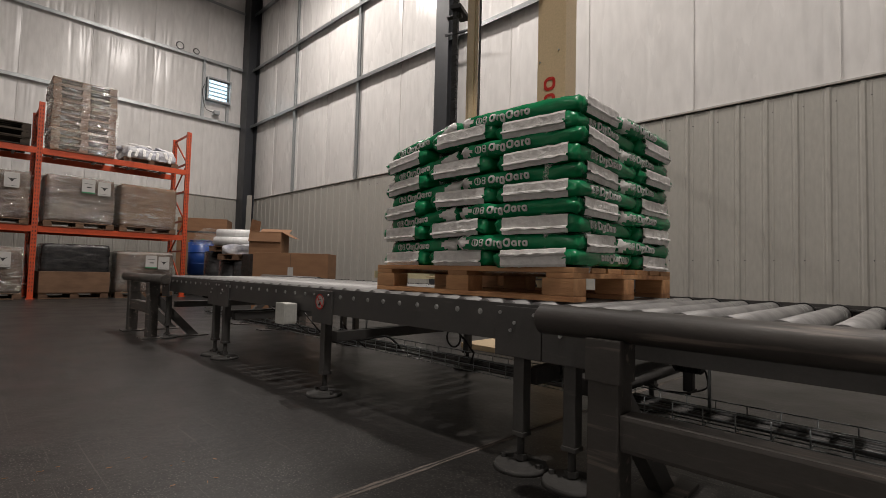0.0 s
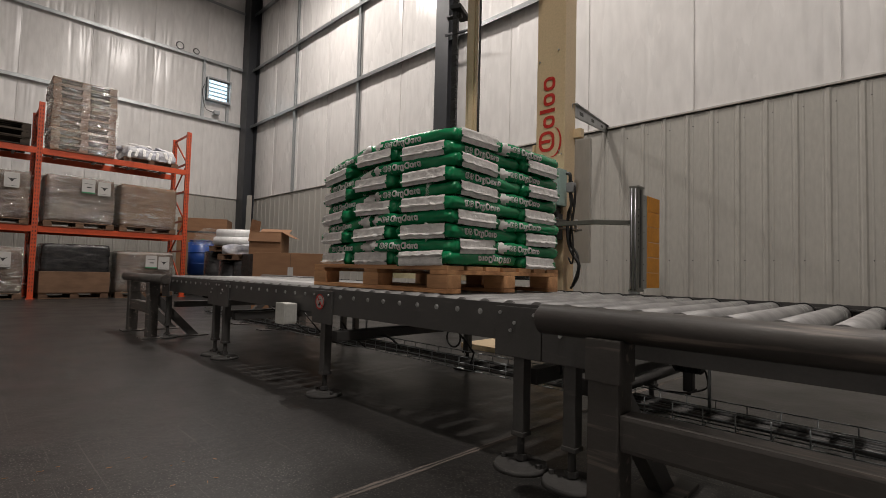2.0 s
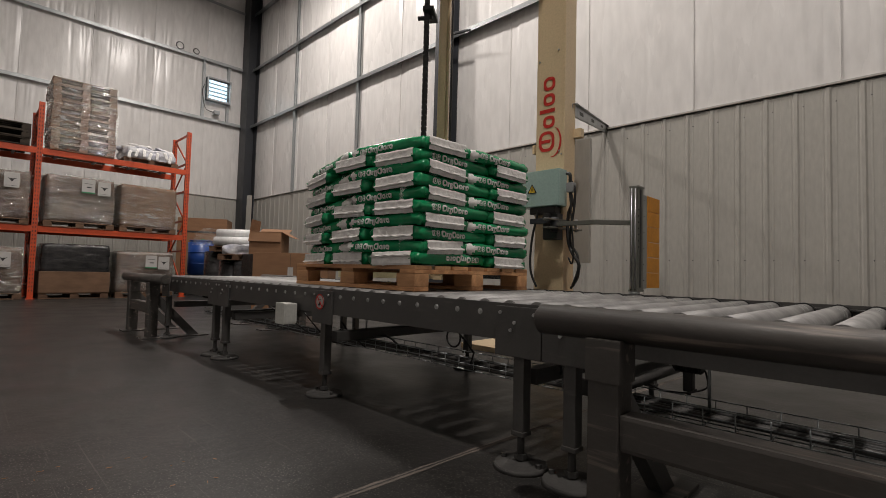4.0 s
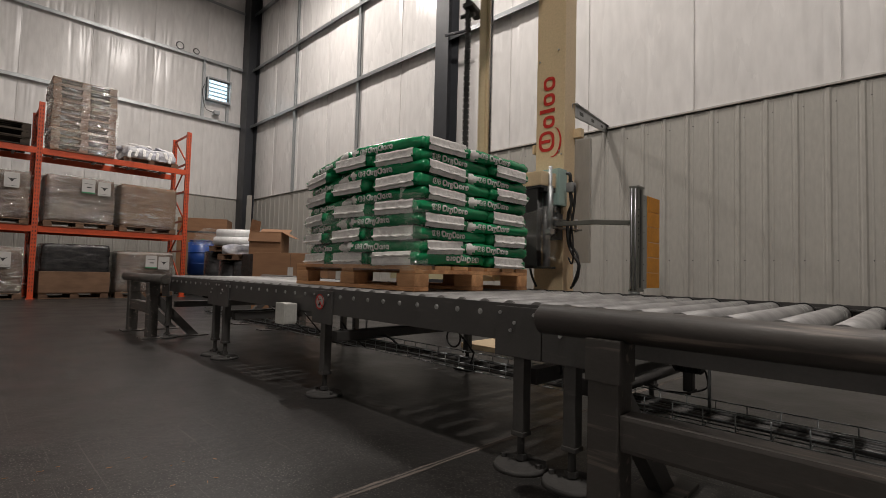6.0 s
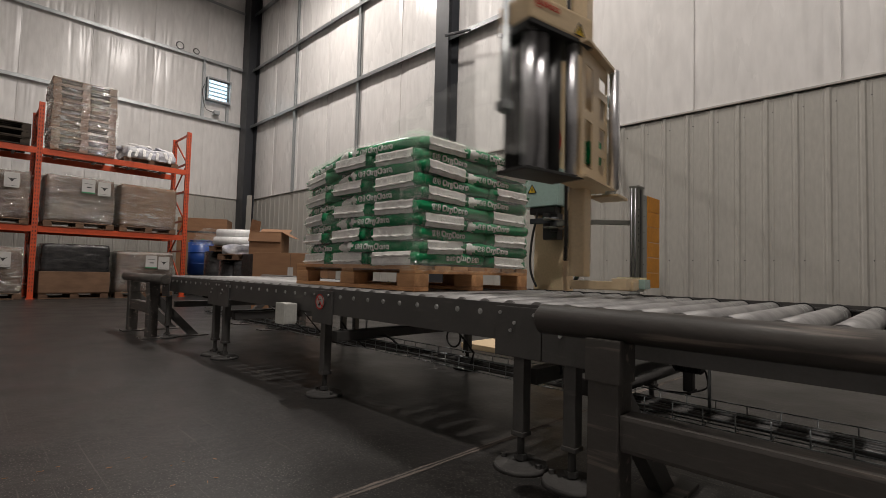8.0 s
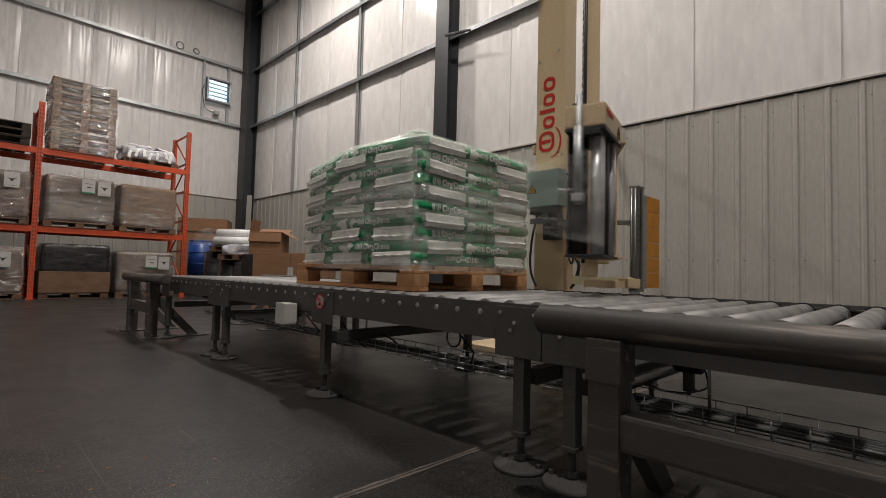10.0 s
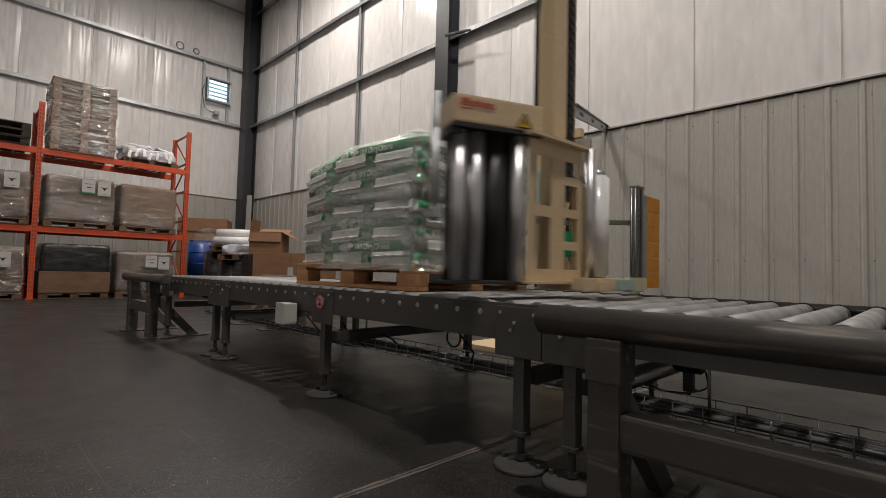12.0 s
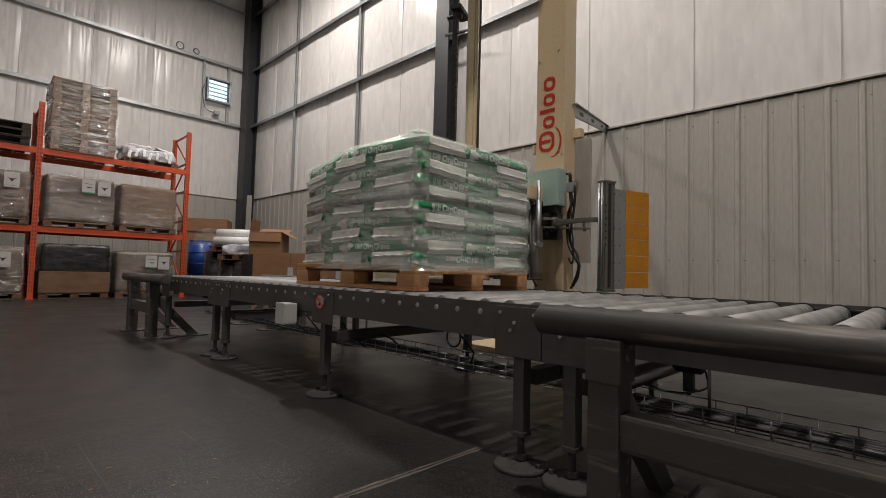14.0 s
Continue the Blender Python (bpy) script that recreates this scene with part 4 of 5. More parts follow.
block(bm, ARM_R + 0.02, ARM_R + 0.1, 0.1, 0.22, 0.49, 0.52, 0.006)
part("roll_holder", bm, M_TEAL, carriage, "teal roll holder")
bm = bmesh.new()
rod(bm, (-0.03, 0.12, 0.35), (-0.03, 0.12, 0.8), 0.014, 12)
rod(bm, (-0.03, 0.12, 0.25), (-0.03, 0.12, 0.64), 0.022, 12)
block(bm, -0.055, -0.005, 0.09, 0.15, 0.26, 0.3, 0.004)
part("film_tensioner", bm, M_GALV, carriage, "", hood_frame)
web = bmesh.new()
rows = []
for i in range(13):
    u = i / 12
    rows.append([web.verts.new((1.15 - 0.8 * u, -0.66 + 0.04 * u + 0.01 * math.sin(k * 1.9 + i), (0.04 + 0.5 * k / 8) * (1 - u) + (0.2 + 0.12 * k / 8) * u)) for k in range(9)])
for i in range(12):
    for k in range(8):
        web.faces.new((rows[i][k], rows[i + 1][k], rows[i + 1][k + 1], rows[i][k + 1])).smooth = True
part("film_web", web, M_WEB, carriage, "clear film running from the carriage")
part("motor", one(block, ARM_R + 0.02, ARM_R + 0.1, -0.05, 0.03, 0.12, 0.24, 0.008), M_GREEN, carriage, "green motor casing")

# the seam gripper
GX, GY, GL = -2.15, 3.46, 0.67
grip = thing("seam_gripper", pose(GX, GY, 1.12), "grey swinging arm that holds the film end", "gripper arm")
bm = bmesh.new()
block(bm, 0.0, 0.36, -0.018, 0.018, 0.004, 0.04, 0.004)
block(bm, 0.0, 0.31, -0.018, 0.018, -0.018, 0.018, 0.004, m=pose(0.35, 0, 0.0225, 0, 4, 6))
part("link", bm, M_LINK, grip, "grey painted bent link")
part("pivot", one(rod, (0, 0, -0.04), (0, 0, 0.08), 0.035, 20, bevel=0.006), M_DARKSTEEL, grip, "black pivot joint")
for zz in (0.05, -0.015):
    part("lever_plate", one(block, -0.1, 0.29, -0.035, 0.035, zz, zz + 0.014, 0.003, m=pose(0, 0, 0, 0, 0, 75)), M_LINK, grip, "grey steel lever plate")
part("lever_pin", one(rod, (0.065, 0.243, -0.03), (0.065, 0.243, 0.08), 0.014, 12), M_BOLT, grip)
part("pivot_bracket", one(block, -0.22, 0.0, -0.03, 0.0, 0.03, 0.075, 0.004), M_DARKSTEEL, grip)
bm = bmesh.new()
rod(bm, (0, 0, -0.5), (0, 0, 0.26), 0.022, 16)
block(bm, -0.04, 0.05, -0.03, -0.018, -0.49, 0.255, 0.002)
block(bm, -0.045, -0.03, -0.03, 0.03, -0.2, 0.1, 0.003)
block(bm, 0.035, 0.05, -0.03, 0.03, -0.49, 0.255, 0.003)
block(bm, -0.05, 0.06, -0.035, 0.035, -0.5, -0.485, 0.003)
block(bm, -0.05, 0.06, -0.035, 0.035, 0.25, 0.265, 0.003)
paddle = part("paddle", bm, M_LINK, grip, "grey aluminium paddle with orange rubber flaps", pose(GL, 0, 0.0, 0, 0, 101))
part("rail_slot", one(block, -0.012, 0.012, -0.034, -0.0305, -0.47, 0.24), M_BLACK, paddle, "dark slot of the slide")
part("slide_rail", one(block, -0.052, -0.046, -0.026, 0.026, -0.485, 0.25, 0.002), M_LINK, paddle, "grey slide rail")
for yy in (-0.015, 0.012):
    part("guide_rod", one(rod, (-0.058, yy, -0.48), (-0.058, yy, 0.245), 0.005, 10), M_CHROME, paddle)
part("cylinder", one(rod, (0.03, 0.02, -0.46), (0.03, 0.02, 0.2), 0.014, 12), M_CHROME, paddle)
part("foot_shoe", one(block, -0.06, 0.0, -0.03, 0.03, -0.53, -0.501, 0.006), M_GALV, paddle)
for i in range(7):
    part("bolt", one(rod, (-0.038, -0.03, -0.18 + i * 0.045), (-0.038, -0.034, -0.18 + i * 0.045), 0.006, 8), M_INK, paddle)
bm = bmesh.new()
block(bm, 0.05, 0.19, -0.004, 0.004, -0.48, 0.22, 0.002)
pl = part("plate", bm, M_PANEL, paddle)
for i in range(6):
    for dx in (0.08, 0.13):
        part("rivet", one(rod, (dx, -0.004, -0.42 + i * 0.12), (dx, -0.006, -0.42 + i * 0.12), 0.004, 8), M_INK, pl)
for i in range(6):
    z = -0.475 + i * 0.1165
    part("flap", one(block, 0.19, 0.435, -0.008, 0.002, z, z + 0.1135, 0.002), M_FLAP, paddle, "orange rubber flap")

# ---------------------------------------------------------------- the load
LX, LY, Z_DECK = -2.431, 2.135, 0.756
LL, LW = 1.2, 0.98


def pallet(name, m, w, d, h, mat, label, boards=7, group=""):
    """A block pallet, deck boards along x."""
    e = thing(name, m, label, "pallet", group)
    t = h * 0.16
    bw = d / (boards + 0.6 * (boards - 1) * 0.35)
    board = mesh_of("deck_board", one(block, -w / 2, w / 2, -bw / 2, bw / 2, h - t, h, 0.003), mat)
    for i in range(boards):
        part("deck_board", board, None, e, m=pose(0, -d / 2 + bw / 2 + i * (d - bw) / (boards - 1), 0))
    st = mesh_of("stringer", one(block, -0.06, 0.06, -d / 2, d / 2, h - 2 * t, h - t - 0.0005, 0.003), mat)
    bl = mesh_of("foot_block", one(block, -0.07, 0.07, -0.05, 0.05, t + 0.0005, h - 2 * t - 0.0005, 0.005), mat)
    bot = mesh_of("bottom_board", one(block, -w / 2, w / 2, -0.05, 0.05, 0, t, 0.003), mat)
    for yy in (-d / 2 + 0.05, 0, d / 2 - 0.05):
        part("bottom_board", bot, None, e, m=pose(0, yy, 0))
        for xx in (-w / 2 + 0.07, 0, w / 2 - 0.07):
            part("foot_block", bl, None, e, m=pose(xx, yy, 0))
    for xx in (-w / 2 + 0.06, 0, w / 2 - 0.06):
        part("stringer", st, None, e, m=pose(xx, 0, 0))
    return e


load_pallet = pallet("wooden_pallet", pose(LX, LY, Z_R + 0.001), LL, LW, Z_DECK - Z_R - 0.001, M_WOOD, "fresh brown wooden block pallet on the rollers")


def bag_mesh(seed, flip=False, white=3):
    """A filled pillow bag, 0.6 x 0.4 m, with pinched white ends."""
    L, W, H = 0.604, 0.402, 0.077
    rnd = random.Random(seed)
    bm = bmesh.new()
    nu, nv, nw = 26, 14, 6
    grid = {}

    def shape(u, v, w):
        top = 0.76 + 0.24 * (1 - abs(u) ** 6) * (1 - abs(v) ** 4)
        x = L / 2 * u * (1 - 0.035 * w * w * abs(u) ** 3 - 0.02 * abs(v) ** 6)
        y = W / 2 * v * (1 - 0.055 * w * w * abs(v) ** 3 - 0.05 * abs(u) ** 9)
        z = H / 2 * w * top
        k = noise.noise_vector((u * 2.6 + seed * 3.1, v * 2.0, w * 0.8 + seed)) * 0.009
        crease = 0.003 + 0.008 * abs(u) ** 5
        k2 = noise.noise_vector((u * 11 + seed, v * 6, w * 2.2)) * crease
        return Vector((x, y, z)) + k + k2

    def vert(i, j, k):
        key = (i, j, k)
        if key not in grid:
            grid[key] = bm.verts.new(shape(2 * i / nu - 1, 2 * j / nv - 1, 2 * k / nw - 1))
        return grid[key]

    def quad(a, b, c, d, white):
        f = bm.faces.new([vert(*a), vert(*b), vert(*c), vert(*d)])
        f.smooth, f.material_index = True, white
    for i in range(nu):
        for j in range(nv):
            c = nu - 1 - i if flip else i
            edge = 1 if c < white else 0
            quad((i, j, nw), (i + 1, j, nw), (i + 1, j + 1, nw), (i, j + 1, nw), edge)
            quad((i, j + 1, 0), (i + 1, j + 1, 0), (i + 1, j, 0), (i, j, 0), edge)
        for k in range(nw):
            c = nu - 1 - i if flip else i
            e = 1 if c < white - 1 or (c == white - 1 and 0 < k < 5 and white > 0) or (c == white and k in (2, 3) and white > 1) else 0
            quad((i, 0, k), (i + 1, 0, k), (i + 1, 0, k + 1), (i, 0, k + 1), e)
            quad((i + 1, nv, k), (i, nv, k), (i, nv, k + 1), (i + 1, nv, k + 1), e)
    for j in range(nv):
        for k in range(nw):
            e = 1 if 2 <= j < nv - 2 and k > 0 else 0
            quad((0, j + 1, k), (0, j, k), (0, j, k + 1), (0, j + 1, k + 1), e)
            quad((nu, j, k), (nu, j + 1, k), (nu, j + 1, k + 1), (nu, j, k + 1), e)
    # the folded white panel across each end
    for s in (-1, 1):
        tmp = bmesh.new()
        n = 10
        pr = None
        zz = rnd.uniform(-0.02, -0.008)
        skew = rnd.uniform(-0.006, 0.006)
        for i in range(n + 1):
            y = -0.15 + 0.3 * i / n
            wob = 0.004 * noise.noise((i * 0.8, seed, s)) + skew * (i / n - 0.5)
            x = s * (L / 2 - 0.002)
            prof = ((0.0, -0.037), (0.003, -0.033), (0.006, zz - 0.004), (0.02 + 0.008 * noise.noise((i * 0.9, seed, 2)), zz - 0.002 + 0.006 * noise.noise((i * 0.7, seed, 8))), (0.018, zz + 0.004), (0.005, zz + 0.009), (0.006, 0.026), (0.0, 0.036))
            q = [tmp.verts.new((x + s * a, y, b + wob)) for a, b in prof]
            if pr:
                for a in range(len(prof) - 1):
                    tmp.faces.new((pr[a], pr[a + 1], q[a + 1], q[a]))
            pr = q
        bmesh.ops.recalc_face_normals(tmp, faces=tmp.faces[:])
        join(bm, tmp, None, 1)
    me = mesh_of("bag", bm, [M_GREEN, M_BAGWHITE])

    def surface(x, z):
        return shape(x / (L / 2), -1.0, max(-1.0, min(1.0, z / (H / 2 * 0.76)))).y
    return me, [bag_print(True, surface), bag_print(False, surface)]


def bag_print(first, surface):
    """Hollow letter-sized shapes that stand for one of the two words along the bag's side."""
    bm = bmesh.new()
    y = -0.2105
    if first:
        hollow(bm, -0.212, -0.179, -0.016, 0.016, 0.0045, y, y + 0.016)
        block(bm, -0.198, -0.193, y + 0.0005, y + 0.016, -0.008, 0.0115)
        hollow(bm, -0.171, -0.151, -0.001, 0.016, 0.0045, y, y + 0.016)
        hollow(bm, -0.171, -0.151, -0.016, 0.0035, 0.0045, y - 0.0004, y + 0.016)
    else:
        x = -0.133
        for w, z0, z1 in ((0.034, -0.017, 0.018), (0.013, -0.016, 0.008), (0.024, -0.026, 0.008), (0.034, -0.018, 0.018), (0.026, -0.017, 0.009), (0.013, -0.016, 0.008), (0.026, -0.017, 0.009)):
            if w < 0.02:
                block(bm, x, x + 0.0085, y, y + 0.016, z0, z1, 0.002)
                block(bm, x + 0.007, x + 0.014, y + 0.0003, y + 0.016, z1 - 0.008, z1 - 0.0005, 0.002)
            else:
                hollow(bm, x, x + w, z0, z1, 0.0088, y, y + 0.016)
            x += w + 0.0065
    for v in bm.verts:
        v.co.y = surface(v.co.x, v.co.z) + (-0.0045 if v.co.y < y + 0.008 else 0.006)
    return mesh_of("print_word", bm, M_PRINT)


BAGS = [bag_mesh(s, white=0) for s in range(6)]
BAGS_FLIPPED = [bag_mesh(s, True, 4) for s in range(6, 9)]
BAGS_WHITE = [bag_mesh(s) for s in range(9, 12)]
BAGS_TIPPED = [bag_mesh(s, white=2) for s in range(12, 15)]
LAYER = 0.0687
YAW_IN = 8.0  # the end of the stack that leads has slumped and turned inwards


def droop(z):
    return radians(4.6) * max(0.0, (z - Z_DECK) / (10 * LAYER))


def slump(p):
    """The stack's slump for a point in the load's own space."""
    k = max(0.0, -p.x)
    q = p.copy()
    q.z -= k * math.tan(droop(p.z)) - 0.012 * max(0.0, 1 - abs(p.x) / 0.3) * max(0.0, (p.z - Z_DECK) / (10 * LAYER))
    if p.y < 0:
        q.y += k * math.tan(radians(YAW_IN)) * min(1.0, -p.y / 0.3)
    return q


movers = [(load_pallet, load_pallet.matrix_basis.copy())]
rnd = random.Random(11)
for k in range(10):
    z = Z_DECK + 0.036 + k * LAYER
    front, rear = -LW / 2, LW / 2
    spots = []
    if k % 2 == 0:
        for i in range(3):
            spots.append((-0.4 + 0.4 * i, front + 0.298, 90))
        for i in range(2):
            spots.append((-0.302 + 0.604 * i, rear - 0.19, 0))
    else:
        for i in range(2):
            spots.append((-0.302 + 0.604 * i, front + 0.196, 0))
        for i in range(3):
            spots.append((-0.4 + 0.4 * i, rear - 0.292, 90))
    for q, (bx, by, rz) in enumerate(spots):
        at = slump(Vector((bx + rnd.uniform(-0.012, 0.01), by + rnd.uniform(-0.009, 0.009), z)))
        turn = rnd.uniform(-2.0, 2.0)
        if k % 2 and q == 0:
            at.x += 0.025
        lean = 0.0
        if bx < -0.1:
            lean = -math.degrees(droop(z))
            turn -= YAW_IN if by < 0 else 0
        elif bx > 0.1 and by < 0:
            turn += 3.0
        m = Matrix.Translation(at + Vector((LX, LY, 0))) @ pose(0, 0, 0, rnd.uniform(-1.3, 1.3), lean + rnd.uniform(-1.1, 1.1)) @ pose(0, 0, 0, 0, 0, rz + turn)
        upside = k == 0 and q == 2
        if upside:
            m = m @ pose(0, 0, 0, 0, 180, 0)
        pick = BAGS[rnd.randrange(6)]
        if k % 2:
            pick = {0: BAGS_FLIPPED, 1: BAGS_TIPPED, 4: BAGS_WHITE}.get(q, BAGS)[rnd.randrange(3)]
        e = part("goods_bag", pick[0], None, None, m=m)
        tagged(e, "filled green plastic bag with white ends, stacked on the pallet", "bag", "stacked bags")
        for wm in pick[1]:
            part("print_word", wm, None, e)
        movers.append((e, m))
Z_TOP = Z_DECK + 10 * LAYER + 0.004


def film_panel(width, z0, z1, seed, fold):
    """A sheet of film for one side of the load: drawn taut over the bags, ends turned round the corners."""
    bm = bmesh.new()
    nx, nz = 44, 36
    rows = []
    for j in range(nz + 1):
        v = j / nz
        z = z0 + v * (z1 - z0)
        row = []
        for i in range(nx + 1):
            u = 2 * i / nx - 1
            d = 0.0075 * math.cos((z - Z_DECK) / LAYER * math.tau / 2 + 1.5 + 1.2 * noise.noise((u * 2, seed, 0))) + 0.006 * noise.noise((u * 5, z * 9, seed)) + 0.003 * noise.noise((u * 12 + z * 30, z * 14, seed))
            d -= 0.05 * max(0, abs(u) - 0.93) / 0.07
            d -= 0.05 * max(0.0, (z - (Z_TOP - 0.01)) / 0.04) * (1 if fold else 0)
            zz = z if not fold else min(z, Z_TOP + 0.012 + 0.004 * noise.noise((u * 6, seed, 3)))
            row.append(bm.verts.new((u * width / 2, -d, zz)))
        rows.append(row)
    for j in range(nz):
        for i in range(nx):
            f = bm.faces.new((rows[j][i], rows[j][i + 1], rows[j + 1][i + 1], rows[j + 1][i]))
            f.smooth = True
    return bm


def follow(bm, laid):
    """Bends a sheet of film to the slumped stack."""
    home = Matrix.Translation((-LX, -LY, 0)) @ laid
    back_home = home.inverted()
    for v in bm.verts:
        p = slump(home @ v.co)
        if p.y < 0:
            p.y -= 0.022 * max(0.0, min(1.0, -p.x / 0.15))
        v.co = back_home @ p
    return bm


films = []
SIDES = [("front", 0, -LW / 2, 0, LL), ("end", LL / 2, 0, 90, LW), ("rear", 0, LW / 2, 180, LL), ("far", -LL / 2, 0, 270, LW)]
LOW, HIGH = Z_DECK - 0.03, Z_TOP + 0.06
MID = 1.1
PASSES = [  # bottom, top, offset, material, seconds at which it goes onto front, end, rear and far side
    (LOW, MID + 0.03, 0.014, M_FILM1, (5.62, 6.2, 6.3, 6.4)),
    (MID, HIGH, 0.015, M_FILM1, (6.5, 7.1, 7.1, 7.2)),
    (MID - 0.1, HIGH, 0.017, M_FILM2, (8.9, 9.0, 9.1, 9.2)),
    (LOW, MID + 0.1, 0.019, M_FILM2, (9.8, 9.9, 10.0, 10.1)),
    (LOW, MID + 0.2, 0.021, M_FILM2, (11.1, 11.2, 11.3, 11.4)),
]


def film_corner(z0, z1, seed):
    """Film gathered round an upright corner of the load; the corner points to +x -y."""
    bm = bmesh.new()
    path = [(-0.09, 0.0), (-0.05, 0.0), (-0.028, -0.0)] + [(-0.028 + 0.028 * math.sin(a / 6 * math.pi / 2), 0.028 - 0.028 * math.cos(a / 6 * math.pi / 2)) for a in range(1, 7)] + [(0.0, 0.05), (0.0, 0.09)]
    n = 60
    rows = []
    for j in range(n + 1):
        z = z0 + (z1 - z0) * j / n
        k = 0.006 * math.cos((z - Z_DECK) / LAYER * math.tau / 2) + 0.007 * noise.noise((z * 22, seed, 0))
        lean = 0.03 * max(0.0, (z - Z_TOP) / 0.05)
        rows.append([bm.verts.new((x + k - lean + 0.004 * noise.noise((z * 40, i * 0.8, seed)), y - k + lean + 0.004 * noise.noise((z * 40, i * 0.8, seed + 5)), min(z, Z_TOP + 0.015))) for i, (x, y) in enumerate(path)])
    for j in range(n):
        for i in range(len(path) - 1):
            bm.faces.new((rows[j][i], rows[j][i + 1], rows[j + 1][i + 1], rows[j + 1][i])).smooth = True
    return bm


for pi, (z0, z1, off, mt, times) in enumerate(PASSES):
    for ci, (sx, sy, rz) in enumerate(((1, -1, 0), (1, 1, 90), (-1, 1, 180), (-1, -1, 270))):
        bm = film_corner(z0, z1, pi * 5 + ci)
        out_dir = Vector((sx, sy, 0))
        laid = Matrix.Translation(Vector((LX + sx * (LL / 2 + off - 0.006), LY + sy * (LW / 2 + off - 0.006), 0))) @ pose(0, 0, 0, 0, 0, rz)
        waiting = Matrix.Translation(-out_dir * 0.1 + Vector((0, 0, 0 if z1 <= Z_TOP else -0.1))) @ laid
        ob = part("film_edge", follow(bm, laid), M_CORNERFILM if pi in (1, 3) else M_FILM1, None, m=laid)
        tagged(ob, "clear stretch film gathered round the corner of the stacked bags", "stretch film", "film layers")
        films.append((ob, waiting, laid, times[ci] + 0.03))
for pi, (z0, z1, off, mt, times) in enumerate(PASSES):
    for si, (sn, sx, sy, rz, wdt) in enumerate(SIDES):
        bm = film_panel(wdt - 0.01, z0, z1, pi * 7 + si, z1 > Z_TOP)
        out_dir = Matrix.Rotation(radians(rz), 3, "Z") @ Vector((0, -1, 0))
        laid = Matrix.Translation(Vector((LX + sx, LY + sy, 0)) + out_dir * off) @ pose(0, 0, 0, 0, 0, rz)
        waiting = Matrix.Translation(-out_dir * 0.11 + Vector((0, 0, -0.0 if z1 <= Z_TOP else -0.11))) @ laid
        ob = part("film_sheet", follow(bm, laid), mt, None, m=laid)
        tagged(ob, "clear stretch film drawn tight over the stacked bags", "stretch film", "film layers")
        films.append((ob, waiting, laid, times[si]))

# ---------------------------------------------------------------- pallet rack
RX, RD = -12.125, 1.02
RYS = (-1.62, 1.05, 3.72)
rack = thing("pallet_rack", pose(0, 0, 0), "orange steel pallet rack loaded on three levels", "pallet rack")


def upright(x, y, h):
    bm = bmesh.new()
    block(bm, x - 0.07, x, y - 0.045, y - 0.04, 0, h)
    block(bm, x - 0.07, x, y + 0.04, y + 0.045, 0, h)
    block(bm, x - 0.005, x, y - 0.04, y + 0.04, 0, h)
    u = part("upright", bm, M_ORANGE_RACK, rack)
    part("foot_plate", one(block, x - 0.1, x + 0.04, y - 0.07, y + 0.07, 0, 0.012), M_ORANGE_RACK, u)
    b = bmesh.new()
    z = 0.15
    while z < h - 0.05:
        for s in (-0.02, 0.02):
            block(b, x + 0.0005, x + 0.0015, y + s - 0.007, y + s + 0.007, z, z + 0.035)
        z += 0.0762
    tagged(part("slots", b, M_INK, u), kind="stuff")


for y in RYS:
    upright(RX, y, 3.83)
    upright(RX - RD, y, 3.83)
    bm = bmesh.new()
    zs = [0.25, 1.05, 1.75, 2.45, 3.1, 3.78]
    for i, z in enumerate(zs):
        block(bm, RX - RD + 0.0, RX - 0.07, y - 0.015, y + 0.015, z - 0.02, z + 0.02)
    for i in range(len(zs) - 1):
        a, b2 = (RX - RD, RX - 0.07) if i % 2 else (RX - 0.07, RX - RD)
        rod(bm, (a, y, zs[i]), (b2, y, zs[i + 1]), 0.018, 8)
    part("brace", bm, M_ORANGE_RACK, rack)
for lvl in (1.36, 2.88):
    for a, b2 in zip(RYS, RYS[1:]):
        for xx in (RX, RX - RD + 0.05):
            part("beam", one(block, xx - 0.05, xx, a + 0.046, b2 - 0.046, lvl - 0.065, lvl + 0.055, 0.005), M_ORANGE_RACK, rack)
        for q in range(4):
            yy = a + (b2 - a) * (q + 0.5) / 4
            part("support_bar", one(block, RX - RD + 0.05, RX - 0.05, yy - 0.02, yy + 0.02, lvl + 0.02, lvl + 0.05), M_GALV, rack)


def crumple(x0, x1, y0, y1, z0, z1, seed, amp=0.02, n=14, taper=0.0):
    """A soft-edged load: a subdivided box pushed in and out by noise."""
    bm = bmesh.new()
    bmesh.ops.create_cube(bm, size=2.0)
    bmesh.ops.subdivide_edges(bm, edges=bm.edges[:], cuts=n, use_grid_fill=True)
    for v in bm.verts:
        c = v.co.copy()
        k = 1 - taper * max(0, c.z)
        r = Vector((c.x * (1 - 0.03 * abs(c.y) ** 6 - 0.03 * abs(c.z) ** 8) * k, c.y * (1 - 0.03 * abs(c.x) ** 6 - 0.03 * abs(c.z) ** 8) * k, c.z * (1 - 0.04 * max(abs(c.x), abs(c.y)) ** 6 * (c.z > 0))))
        p = Vector(((x0 + x1) / 2 + r.x * (x1 - x0) / 2, (y0 + y1) / 2 + r.y * (y1 - y0) / 2, (z0 + z1) / 2 + r.z * (z1 - z0) / 2))
        d = noise.noise_vector((p.x * 3 + seed, p.y * 3, p.z * 6)) * amp + noise.noise_vector((p.x * 9 + seed, p.y * 9, p.z * 14)) * amp * 0.5
        if c.z < -0.99:
            d.z = 0
        v.co = p + d
    for f in bm.faces:
        f.smooth = True
    return bm


